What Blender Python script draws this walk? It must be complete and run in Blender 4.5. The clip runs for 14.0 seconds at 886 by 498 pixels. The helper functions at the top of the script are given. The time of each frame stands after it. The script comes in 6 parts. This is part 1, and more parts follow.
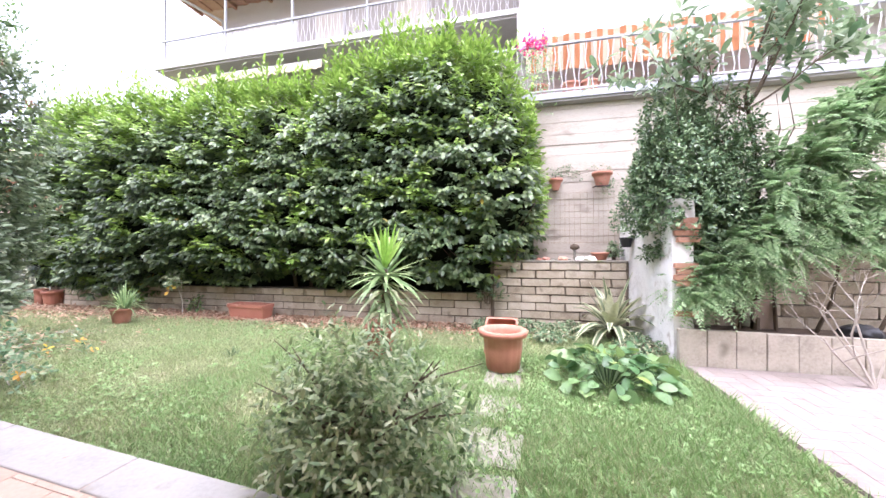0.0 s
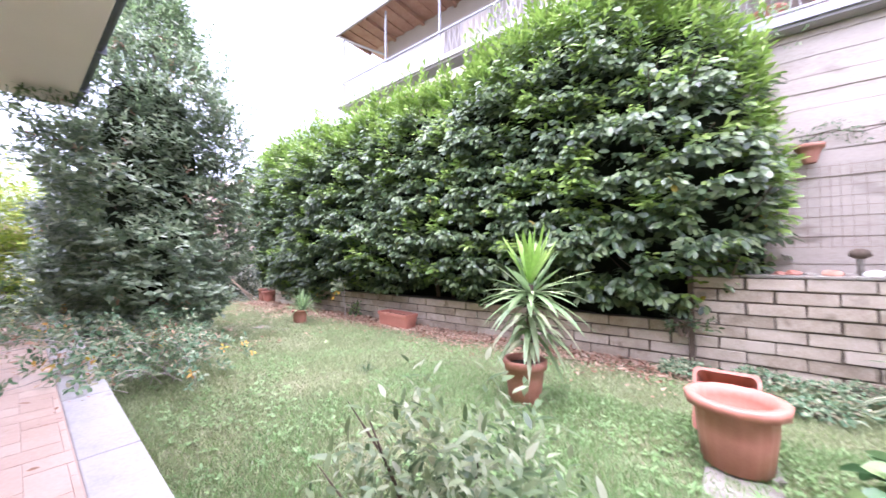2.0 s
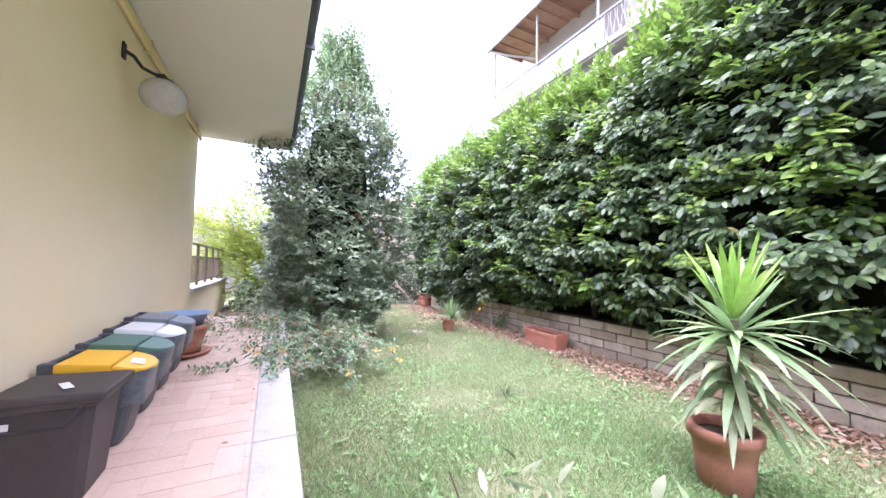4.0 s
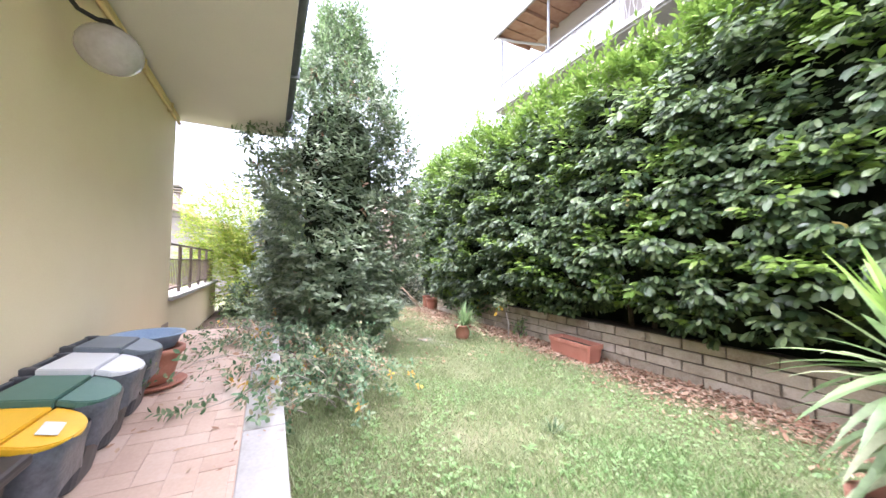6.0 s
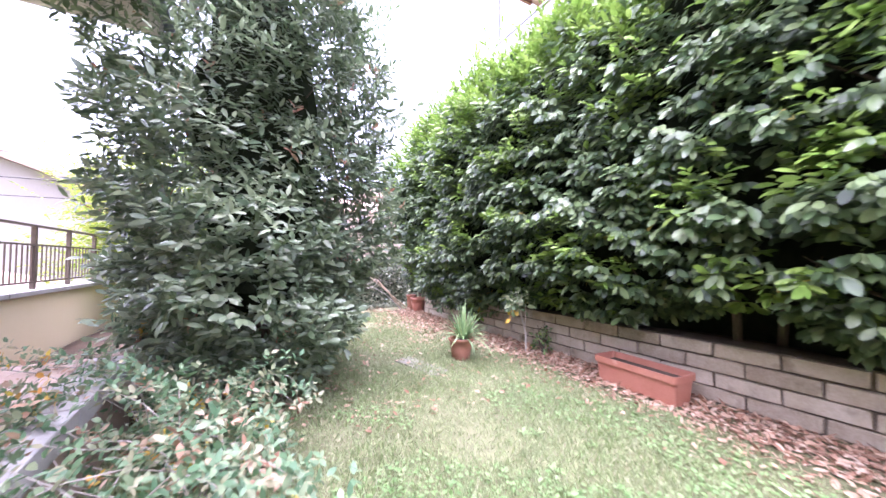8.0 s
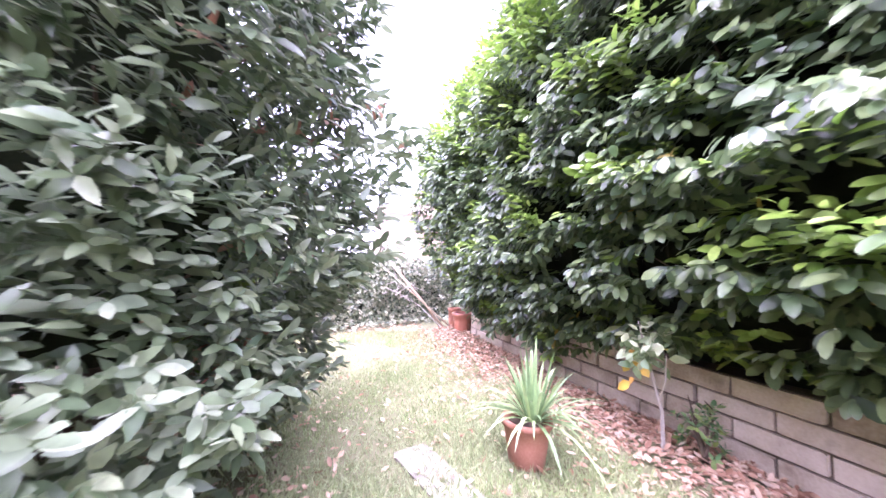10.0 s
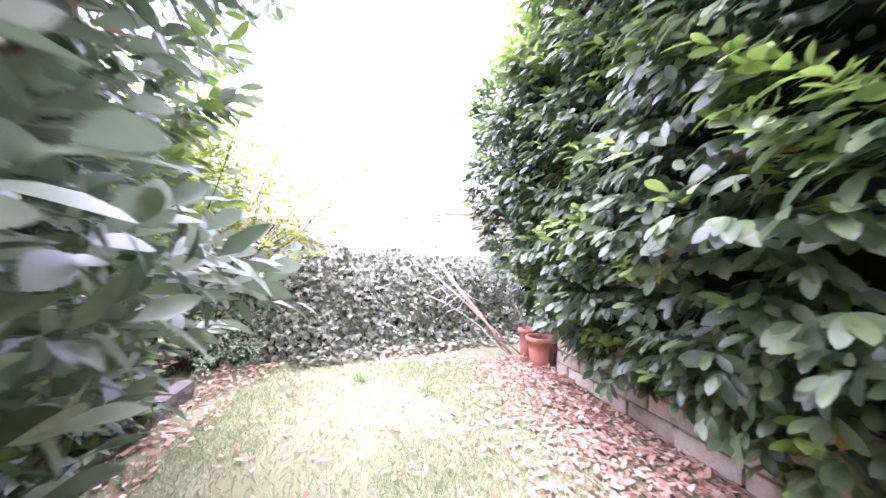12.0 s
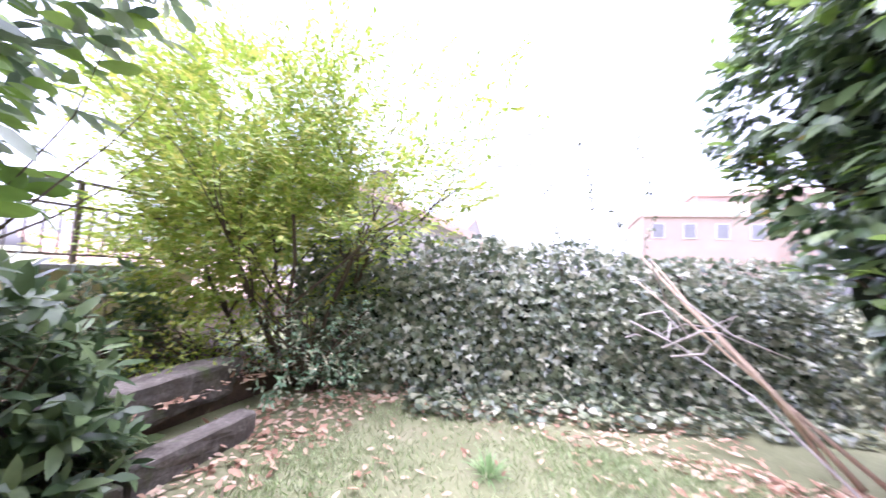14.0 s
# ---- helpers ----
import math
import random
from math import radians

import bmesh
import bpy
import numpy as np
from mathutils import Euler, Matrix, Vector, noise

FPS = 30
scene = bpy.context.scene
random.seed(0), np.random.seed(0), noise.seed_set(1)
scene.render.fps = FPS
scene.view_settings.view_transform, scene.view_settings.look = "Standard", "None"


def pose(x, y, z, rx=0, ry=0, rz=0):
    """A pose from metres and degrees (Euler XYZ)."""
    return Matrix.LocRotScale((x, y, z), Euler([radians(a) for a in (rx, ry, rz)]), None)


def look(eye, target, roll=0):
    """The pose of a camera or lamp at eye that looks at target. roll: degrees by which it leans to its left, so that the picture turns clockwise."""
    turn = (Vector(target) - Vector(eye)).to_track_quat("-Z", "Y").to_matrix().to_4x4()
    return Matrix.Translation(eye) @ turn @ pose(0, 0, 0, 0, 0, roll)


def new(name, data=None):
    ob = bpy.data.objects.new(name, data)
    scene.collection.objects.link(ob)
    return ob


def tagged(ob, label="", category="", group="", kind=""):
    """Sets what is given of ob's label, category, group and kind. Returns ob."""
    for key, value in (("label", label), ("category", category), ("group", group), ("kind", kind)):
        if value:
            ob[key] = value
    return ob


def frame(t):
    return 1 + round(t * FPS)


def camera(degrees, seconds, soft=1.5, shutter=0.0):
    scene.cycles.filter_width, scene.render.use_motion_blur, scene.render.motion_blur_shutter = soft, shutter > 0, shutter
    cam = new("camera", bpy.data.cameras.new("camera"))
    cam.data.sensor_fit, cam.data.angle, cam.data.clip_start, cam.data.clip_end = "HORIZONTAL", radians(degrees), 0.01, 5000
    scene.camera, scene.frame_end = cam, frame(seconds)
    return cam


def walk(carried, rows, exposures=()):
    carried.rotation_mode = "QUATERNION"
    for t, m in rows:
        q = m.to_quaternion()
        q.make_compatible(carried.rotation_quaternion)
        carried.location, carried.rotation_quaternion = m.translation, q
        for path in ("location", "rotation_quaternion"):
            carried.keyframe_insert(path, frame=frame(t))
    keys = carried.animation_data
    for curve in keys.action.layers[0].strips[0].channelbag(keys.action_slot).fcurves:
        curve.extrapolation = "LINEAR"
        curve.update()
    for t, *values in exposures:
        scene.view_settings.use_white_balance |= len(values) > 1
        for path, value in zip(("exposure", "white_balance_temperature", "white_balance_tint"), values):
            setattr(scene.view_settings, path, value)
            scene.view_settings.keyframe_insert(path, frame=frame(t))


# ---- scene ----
cam = camera(105.0, 14.0, 1.5, 0.3)
METRES, EYE, TILT, LEAN, TURN = 11.0, 1.39, 0.0, 0.0, 13.1
ROWS = [
    (0.0, 0.0, 0.0, 0.0, 0.0, 0.14, 0.21),
    (0.5, 0.0011, 0.0229, -0.0001, -0.03, 0.28, 0.44),
    (1.0, 0.0006, 0.04, 0.0027, 7.22, 0.82, 0.51),
    (1.5, -0.0038, 0.0637, -0.0011, 14.95, 1.11, 0.2),
    (2.0, -0.0099, 0.0911, 0.0017, 25.01, 1.57, 0.28),
    (2.5, -0.0124, 0.1073, 0.0056, 34.53, 2.23, -0.16),
    (3.0, -0.0118, 0.118, 0.0077, 44.04, 2.78, -0.61),
    (3.5, -0.0149, 0.122, 0.0073, 50.35, 2.98, -1.21),
    (6.0, -0.09, 0.1454, 0.015, 49.9, 2.37, -0.73),
    (6.5, -0.1298, 0.1678, 0.0123, 49.22, 2.32, -0.56),
    (7.0, -0.168, 0.197, 0.0133, 45.56, 1.87, -0.16),
    (7.5, -0.2037, 0.2323, 0.0005, 44.74, 1.94, 0.26),
    (8.0, -0.244, 0.2746, -0.0008, 47.93, 1.95, -0.14),
    (10.5, -0.4398, 0.4514, -0.0049, 58.58, 2.79, -0.59),
    (11.0, -0.4831, 0.4785, -0.0039, 60.31, 2.84, -0.33),
    (11.5, -0.5258, 0.5012, -0.0068, 63.79, 2.92, -0.97),
    (12.0, -0.5714, 0.522, -0.0098, 67.55, 3.06, -1.06),
    (12.5, -0.6163, 0.543, -0.0133, 69.56, 3.1, -1.12),
    (13.0, -0.6594, 0.5577, -0.0179, 76.41, 3.51, -1.81),
    (13.5, -0.7049, 0.5682, -0.0193, 81.83, 3.36, -2.19),
    (14.0, -0.7372, 0.5742, -0.0199, 97.49, 3.78, -3.59),
]
walk(cam, [(t, pose(0, 0, EYE, TILT, LEAN, TURN) @ pose(METRES * x, METRES * y, METRES * z, 90 + pitch, roll, yaw)) for t, x, y, z, yaw, pitch, roll in ROWS],
     [(0.0, 2.6, 5900, 27), (2.0, 2.64, 5550, 36), (3.5, 2.68, 5500, 33), (6.3, 2.68, 5850, 24), (8.2, 2.92, 5550, 43), (10.3, 3.5, 5550, 53), (12.5, 3.2, 5500, 47), (14.0, 2.68, 5450, 38)])

# ---- world and sun ----
world = bpy.data.worlds.new("overcast_sky")
scene.world = world
world.use_nodes = True
wn = world.node_tree
wn.nodes.clear()
w_out = wn.nodes.new("ShaderNodeOutputWorld")
w_bg = wn.nodes.new("ShaderNodeBackground")
w_hsv = wn.nodes.new("ShaderNodeHueSaturation")
w_sky = wn.nodes.new("ShaderNodeTexSky")
w_sky.sky_type = "NISHITA"
w_sky.sun_disc = False
w_sky.sun_elevation = radians(82)
w_sky.sun_rotation = radians(150)
w_sky.air_density, w_sky.dust_density = 1.0, 4.0
w_hsv.inputs["Saturation"].default_value = 0.3
w_hsv.inputs["Value"].default_value = 1.0
w_bg.inputs["Strength"].default_value = 0.15
wn.links.new(w_sky.outputs[0], w_hsv.inputs["Color"])
wn.links.new(w_hsv.outputs[0], w_bg.inputs["Color"])
wn.links.new(w_bg.outputs[0], w_out.inputs["Surface"])
sun = new("sun", bpy.data.lights.new("sun", "SUN"))
sun.data.energy, sun.data.angle, sun.data.color = 1.5, radians(120), (1.0, 0.97, 0.93)
sun.matrix_world = look((2.0, -6.0, 20), (0, 0, 0))

# ---- helpers for meshes ----
RNG = np.random.default_rng(7)
TAU = math.tau


def thing(name, label, category, group="", kind="", at=(0, 0, 0)):
    ob = new(name)
    ob.location = at
    ob.empty_display_size = 0.1
    return tagged(ob, label, category, group, kind)


def finish(bm, name, material, smooth=False):
    me = bpy.data.meshes.new(name)
    bm.normal_update()
    if smooth:
        for f in bm.faces:
            f.smooth = True
    bm.to_mesh(me)
    bm.free()
    me.materials.append(material)
    return me


def part(name, bm, material, parent, label="", smooth=False):
    ob = new(name, finish(bm, name, material, smooth))
    ob.parent = parent
    if label:
        tagged(ob, label)
    return ob


def piece(name, me, parent, m=None):
    ob = new(name, me)
    ob.parent = parent
    if m is not None:
        ob.matrix_basis = m
    return ob


def solid(name, bm, material, label, category, group="", kind="", smooth=False):
    return tagged(new(name, finish(bm, name, material, smooth)), label, category, group, kind)


def box(bm, x0, x1, y0, y1, z0, z1, bevel=0.0, m=None):
    r = bmesh.ops.create_cube(bm, size=1.0)
    vs = r["verts"]
    bmesh.ops.scale(bm, vec=(x1 - x0, y1 - y0, z1 - z0), verts=vs)
    bmesh.ops.translate(bm, vec=((x0 + x1) / 2, (y0 + y1) / 2, (z0 + z1) / 2), verts=vs)
    if bevel:
        es = list({e for v in vs for e in v.link_edges})
        g = bmesh.ops.bevel(bm, geom=es, offset=bevel, segments=2, affect="EDGES", profile=0.5)
        vs = list({v for f in g["faces"] for v in f.verts} | {v for v in vs if v.is_valid})
    if m is not None:
        bmesh.ops.transform(bm, matrix=m, verts=vs)
    return bm


def a_box(x0, x1, y0, y1, z0, z1, bevel=0.0):
    return box(bmesh.new(), x0, x1, y0, y1, z0, z1, bevel)


def lathe(bm, profile, seg=32, centre=(0, 0, 0), flute=0.0, lobes=0, sx=1.0, sy=1.0):
    rings = []
    for r, z in profile:
        ring = []
        for i in range(seg):
            a = TAU * i / seg
            q = r * (1 + (flute * math.cos(a * lobes) if lobes else 0))
            ring.append(bm.verts.new((centre[0] + q * math.cos(a) * sx, centre[1] + q * math.sin(a) * sy, centre[2] + z)))
        rings.append(ring)
    for a, b in zip(rings, rings[1:]):
        for i in range(seg):
            j = (i + 1) % seg
            bm.faces.new((a[i], a[j], b[j], b[i]))
    bm.faces.new(rings[0][::-1])
    bm.faces.new(rings[-1])
    return bm


def tube(bm, pts, radii, seg=8):
    pts = [Vector(p) for p in pts]
    if not hasattr(radii, "__len__"):
        radii = [radii] * len(pts)
    rings = []
    for i, p in enumerate(pts):
        d = (pts[min(i + 1, len(pts) - 1)] - pts[max(i - 1, 0)]).normalized()
        s = d.cross(Vector((0, 0, 1)))
        if s.length < 0.05:
            s = d.cross(Vector((0, 1, 0)))
        s.normalize()
        u = s.cross(d)
        rings.append([bm.verts.new(p + (s * math.cos(TAU * k / seg) + u * math.sin(TAU * k / seg)) * radii[i]) for k in range(seg)])
    for a, b in zip(rings, rings[1:]):
        for k in range(seg):
            j = (k + 1) % seg
            bm.faces.new((a[k], b[k], b[j], a[j]))
    bm.faces.new(rings[0])
    bm.faces.new(rings[-1][::-1])
    return bm


def unit(v):
    return v / np.maximum(np.linalg.norm(v, axis=-1, keepdims=True), 1e-9)


LEAF_U = np.array([0.0, 0.33, 0.33, 0.33, 0.72, 0.72, 0.72, 1.0])
LEAF_V = np.array([0.0, -0.5, 0.0, 0.5, -0.38, 0.0, 0.38, 0.0])
LEAF_F = [(0, 2, 1), (0, 3, 2), (1, 2, 5, 4), (2, 3, 6, 5), (4, 5, 7), (5, 6, 7)]
OVAL_U = np.array([0.0, 0.14, 0.14, 0.14, 0.38, 0.38, 0.38, 0.66, 0.66, 0.66, 0.88, 0.89, 0.88, 1.0])
OVAL_V = np.array([0.0, -0.2, 0.0, 0.2, -0.43, 0.0, 0.43, -0.5, 0.0, 0.5, -0.3, 0.0, 0.3, 0.0])
OVAL_F = [(0, 2, 1), (0, 3, 2)] + [f for i in (1, 4, 7) for f in ((i, i + 1, i + 4, i + 3), (i + 1, i + 2, i + 5, i + 4))] + [(10, 11, 13), (11, 12, 13)]
LOBED_U = np.array([0.0, 0.2, 0.12, 0.45, 0.45, 0.55, 1.0, 0.55, 0.45, 0.45, 0.12])
LOBED_V = np.array([0.0, 0.0, -0.42, -0.55, -0.24, 0.0, 0.0, 0.0, 0.24, 0.55, 0.42])
LOBED_F = [(0, 1, 2), (2, 1, 3), (3, 1, 4), (4, 1, 5), (4, 5, 6), (0, 10, 1), (10, 9, 1), (9, 8, 1), (8, 7, 1), (8, 6, 7)]
KITE_U = np.array([0.0, 0.42, 1.0, 0.42])
KITE_V = np.array([0.0, -0.5, 0.0, 0.5])
KITE_F = [(0, 3, 2), (0, 2, 1)]
BLADE_U = np.array([0.0, 0.0, 0.55, 0.55, 1.0])
BLADE_V = np.array([-0.5, 0.5, -0.4, 0.4, 0.0])
BLADE_F = [(0, 1, 3, 2), (2, 3, 4)]


def raw_mesh(name, verts, faces_one, count, stride, material):
    """A mesh of many like pieces: verts for all, the faces of one."""
    me = bpy.data.meshes.new(name)
    me.vertices.add(len(verts))
    me.vertices.foreach_set("co", np.ascontiguousarray(verts, dtype=np.float32).ravel())
    flat = np.concatenate([np.array(f) for f in faces_one])
    sizes = np.array([len(f) for f in faces_one])
    loops = (flat[None, :] + (np.arange(count) * stride)[:, None]).ravel()
    starts0 = np.concatenate([[0], np.cumsum(sizes)[:-1]])
    starts = (starts0[None, :] + (np.arange(count) * len(flat))[:, None]).ravel()
    me.loops.add(len(loops))
    me.loops.foreach_set("vertex_index", loops.astype(np.int32))
    me.polygons.add(len(starts))
    me.polygons.foreach_set("loop_start", starts.astype(np.int32))
    me.update(calc_edges=True)
    me.polygons.foreach_set("use_smooth", np.ones(len(starts), dtype=bool))
    me.validate()
    me.materials.append(material)
    return me


def leaf_mesh(name, leaves, material, droop=0.2, fold=0.18, shape="leaf"):
    o, u, n, length, width = leaves
    us, vs, fs = {"leaf": (LEAF_U, LEAF_V, LEAF_F), "oval": (OVAL_U, OVAL_V, OVAL_F), "lobed": (LOBED_U, LOBED_V, LOBED_F), "kite": (KITE_U, KITE_V, KITE_F), "blade": (BLADE_U, BLADE_V, BLADE_F)}[shape]
    u = unit(u)
    v = unit(np.cross(n, u))
    n = np.cross(u, v)
    w = -droop * us[None, :] ** 2 * length[:, None] + fold * np.abs(vs)[None, :] * width[:, None]
    p = (o[:, None, :] + u[:, None, :] * (us[None, :, None] * length[:, None, None]) + v[:, None, :] * (vs[None, :, None] * width[:, None, None]) + n[:, None, :] * w[:, :, None])
    return raw_mesh(name, p.reshape(-1, 3), fs, len(o), len(us), material)


def sprigs(base, axis, k, span, length, width, open_angle=60, rng=RNG):
    """Leaves set in a spiral on short shoots. base, axis: n x 3."""
    n = len(base)
    axis = unit(axis)
    side = unit(np.cross(axis, np.array([0.31, 0.17, 0.93])))
    up = np.cross(side, axis)
    j = np.arange(k)
    az = rng.uniform(0, TAU, n)[:, None] + j[None, :] * 2.4 + rng.normal(0, 0.25, (n, k))
    s = (j / max(k - 1, 1))[None, :] * span * rng.uniform(0.7, 1.3, (n, 1))
    rad = side[:, None, :] * np.cos(az)[..., None] + up[:, None, :] * np.sin(az)[..., None]
    phi = np.radians(open_angle) * (1.15 - 0.55 * (j / max(k - 1, 1)))[None, :] + rng.normal(0, 0.15, (n, k))
    u = axis[:, None, :] * np.cos(phi)[..., None] + rad * np.sin(phi)[..., None]
    u[..., 2] -= 0.12
    nn = axis[:, None, :] - u * np.sum(axis[:, None, :] * u, -1, keepdims=True) + np.array([0, 0, 0.45])
    nn = nn + rng.normal(0, 0.15, nn.shape)
    o = base[:, None, :] + axis[:, None, :] * s[..., None]
    ln = length * rng.uniform(0.65, 1.15, (n, k))
    wd = width * ln / length * rng.uniform(0.85, 1.15, (n, k))
    return o.reshape(-1, 3), u.reshape(-1, 3), unit(nn).reshape(-1, 3), ln.ravel(), wd.ravel()


def sprays(base, axis, k, span, length, width, droop=0.35, open_angle=62, rng=RNG):
    """Leaves in two ranks along outward shoots, faces up, tips hanging. base, axis: n x 3."""
    n = len(base)
    axis = unit(axis)
    side = unit(np.cross(axis, np.array([0.02, 0.03, 1.0])))
    j = np.arange(k)
    f = (j / max(k - 1, 1))[None, :]
    sgn = np.where(j % 2, 1.0, -1.0)[None, :] * rng.choice([-1, 1], (n, 1))
    phi = np.radians(open_angle) * (1.0 - 0.8 * f ** 1.5) + rng.normal(0, 0.16, (n, k))
    u = axis[:, None, :] * np.cos(phi)[..., None] + side[:, None, :] * (sgn * np.sin(phi))[..., None]
    u = u + rng.normal(0, 0.14, u.shape)
    u[..., 2] -= droop * rng.uniform(0.4, 1.5, (n, k))
    nn = 1.0 * axis[:, None, :] + np.array([0, 0, 0.45]) + rng.normal(0, 0.3, u.shape)
    o = base[:, None, :] + axis[:, None, :] * (f * span * rng.uniform(0.7, 1.3, (n, 1)))[..., None]
    ln = length * rng.uniform(0.65, 1.15, (n, k))
    wd = width * ln / length * rng.uniform(0.85, 1.15, (n, k))
    return o.reshape(-1, 3), u.reshape(-1, 3), unit(nn).reshape(-1, 3), ln.ravel(), wd.ravel()


def join_leaves(*sets):
    return tuple(np.concatenate([s[i] for s in sets]) for i in range(5))


def shoots(bm, base, axis, span, r=0.004):
    for b, a in zip(base, axis):
        d = Vector(a).normalized()
        tube(bm, [Vector(b) - d * span * 0.8, Vector(b) + d * span], [r, r * 0.4], 4)


# ---- materials ----
def material(name, colours, scale=6.0, rough=0.7, bump=0.2, fine=60.0, detail=6.0, metal=0.0, island=0.0, per_object=0.0, spec=0.4, stretch=(1, 1, 1), bump_dist=0.01, spots=None):
    m = bpy.data.materials.new(name)
    m.use_nodes = True
    t = m.node_tree
    b = t.nodes["Principled BSDF"]
    co = t.nodes.new("ShaderNodeTexCoord")
    geo = t.nodes.new("ShaderNodeNewGeometry")
    mp = t.nodes.new("ShaderNodeMapping")
    mp.inputs["Scale"].default_value = stretch
    t.links.new(geo.outputs["Position"], mp.inputs["Vector"])
    big = t.nodes.new("ShaderNodeTexNoise")
    big.inputs["Scale"].default_value = scale
    big.inputs["Detail"].default_value = detail
    big.inputs["Roughness"].default_value = 0.6
    t.links.new(mp.outputs[0], big.inputs["Vector"])
    sm = t.nodes.new("ShaderNodeTexNoise")
    sm.inputs["Scale"].default_value = fine
    sm.inputs["Detail"].default_value = 3
    t.links.new(mp.outputs[0], sm.inputs["Vector"])
    mix = t.nodes.new("ShaderNodeMath")
    mix.operation = "MULTIPLY_ADD"
    t.links.new(sm.outputs["Fac"], mix.inputs[0])
    mix.inputs[1].default_value = 0.35
    add = t.nodes.new("ShaderNodeMath")
    add.operation = "MULTIPLY"
    t.links.new(big.outputs["Fac"], add.inputs[0])
    add.inputs[1].default_value = 0.65
    t.links.new(add.outputs[0], mix.inputs[2])
    last = mix.outputs[0]
    for amount, kind in ((island, "Random Per Island"), (per_object, "Random")):
        if amount:
            src = geo if kind == "Random Per Island" else t.nodes.new("ShaderNodeObjectInfo")
            k = t.nodes.new("ShaderNodeMapRange")
            k.inputs["To Min"].default_value, k.inputs["To Max"].default_value = -amount, amount
            t.links.new(src.outputs[kind], k.inputs["Value"])
            s = t.nodes.new("ShaderNodeMath")
            t.links.new(last, s.inputs[0])
            t.links.new(k.outputs[0], s.inputs[1])
            last = s.outputs[0]
    ramp = t.nodes.new("ShaderNodeValToRGB")
    e = ramp.color_ramp.elements
    e[0].position, e[-1].position = 0.28, 0.72
    e[0].color, e[-1].color = (*colours[0], 1), (*colours[-1], 1)
    for i, c in enumerate(colours[1:-1], 1):
        e.new(0.28 + 0.44 * i / (len(colours) - 1)).color = (*c, 1)
    t.links.new(last, ramp.inputs[0])
    out = ramp.outputs[0]
    if spots:
        sp = t.nodes.new("ShaderNodeTexNoise")
        sp.inputs["Scale"].default_value, sp.inputs["Detail"].default_value = spots[1], 5
        t.links.new(mp.outputs[0], sp.inputs["Vector"])
        r2 = t.nodes.new("ShaderNodeValToRGB")
        r2.color_ramp.elements[0].position, r2.color_ramp.elements[1].position = spots[2], spots[2] + 0.14
        t.links.new(sp.outputs["Fac"], r2.inputs[0])
        mm = t.nodes.new("ShaderNodeMix")
        mm.data_type = "RGBA"
        t.links.new(r2.outputs[0], mm.inputs["Factor"])
        t.links.new(out, mm.inputs["A"])
        mm.inputs["B"].default_value = (*spots[0], 1)
        out = mm.outputs["Result"]
    t.links.new(out, b.inputs["Base Color"])
    b.inputs["Roughness"].default_value = rough
    b.inputs["Metallic"].default_value = metal
    b.inputs["Specular IOR Level"].default_value = spec
    if bump:
        bp = t.nodes.new("ShaderNodeBump")
        bp.inputs["Strength"].default_value = bump
        bp.inputs["Distance"].default_value = bump_dist
        t.links.new(last if not island else mix.outputs[0], bp.inputs["Height"])
        t.links.new(bp.outputs[0], b.inputs["Normal"])
    return m


def leaf_material(name, colours, rough=0.35, through_light=0.25, spec=0.5, patch=None):
    m = bpy.data.materials.new(name)
    m.use_nodes = True
    t = m.node_tree
    b = t.nodes["Principled BSDF"]
    geo = t.nodes.new("ShaderNodeNewGeometry")
    ramp = t.nodes.new("ShaderNodeValToRGB")
    e = ramp.color_ramp.elements
    e[0].color = (*colours[0], 1)
    e[-1].color = (*colours[-1], 1)
    for i, c in enumerate(colours[1:-1], 1):
        e.new(i / (len(colours) - 1)).color = (*c, 1)
    t.links.new(geo.outputs["Random Per Island"], ramp.inputs[0])
    ns = t.nodes.new("ShaderNodeTexNoise")
    ns.inputs["Scale"].default_value = 25
    t.links.new(geo.outputs["Position"], ns.inputs["Vector"])
    hs = t.nodes.new("ShaderNodeHueSaturation")
    mr = t.nodes.new("ShaderNodeMapRange")
    mr.inputs["To Min"].default_value, mr.inputs["To Max"].default_value = 0.7, 1.3
    t.links.new(ns.outputs["Fac"], mr.inputs["Value"])
    t.links.new(mr.outputs[0], hs.inputs["Value"])
    base = ramp.outputs[0]
    if patch:
        pn = t.nodes.new("ShaderNodeTexNoise")
        pn.inputs["Scale"].default_value, pn.inputs["Detail"].default_value = patch[1], 4
        t.links.new(geo.outputs["Position"], pn.inputs["Vector"])
        pr = t.nodes.new("ShaderNodeValToRGB")
        pr.color_ramp.elements[0].position, pr.color_ramp.elements[1].position = 0.44, 0.64
        t.links.new(pn.outputs["Fac"], pr.inputs[0])
        pm = t.nodes.new("ShaderNodeMix")
        pm.data_type = "RGBA"
        t.links.new(pr.outputs[0], pm.inputs["Factor"])
        t.links.new(base, pm.inputs["A"])
        pm.inputs["B"].default_value = (*patch[0], 1)
        base = pm.outputs["Result"]
    t.links.new(base, hs.inputs["Color"])
    t.links.new(hs.outputs[0], b.inputs["Base Color"])
    b.inputs["Roughness"].default_value = rough
    b.inputs["Specular IOR Level"].default_value = spec
    tr = t.nodes.new("ShaderNodeBsdfTranslucent")
    t.links.new(hs.outputs[0], tr.inputs["Color"])
    mx = t.nodes.new("ShaderNodeMixShader")
    mx.inputs[0].default_value = through_light
    t.links.new(b.outputs[0], mx.inputs[1])
    t.links.new(tr.outputs[0], mx.inputs[2])
    t.links.new(mx.outputs[0], t.nodes["Material Output"].inputs["Surface"])
    return m


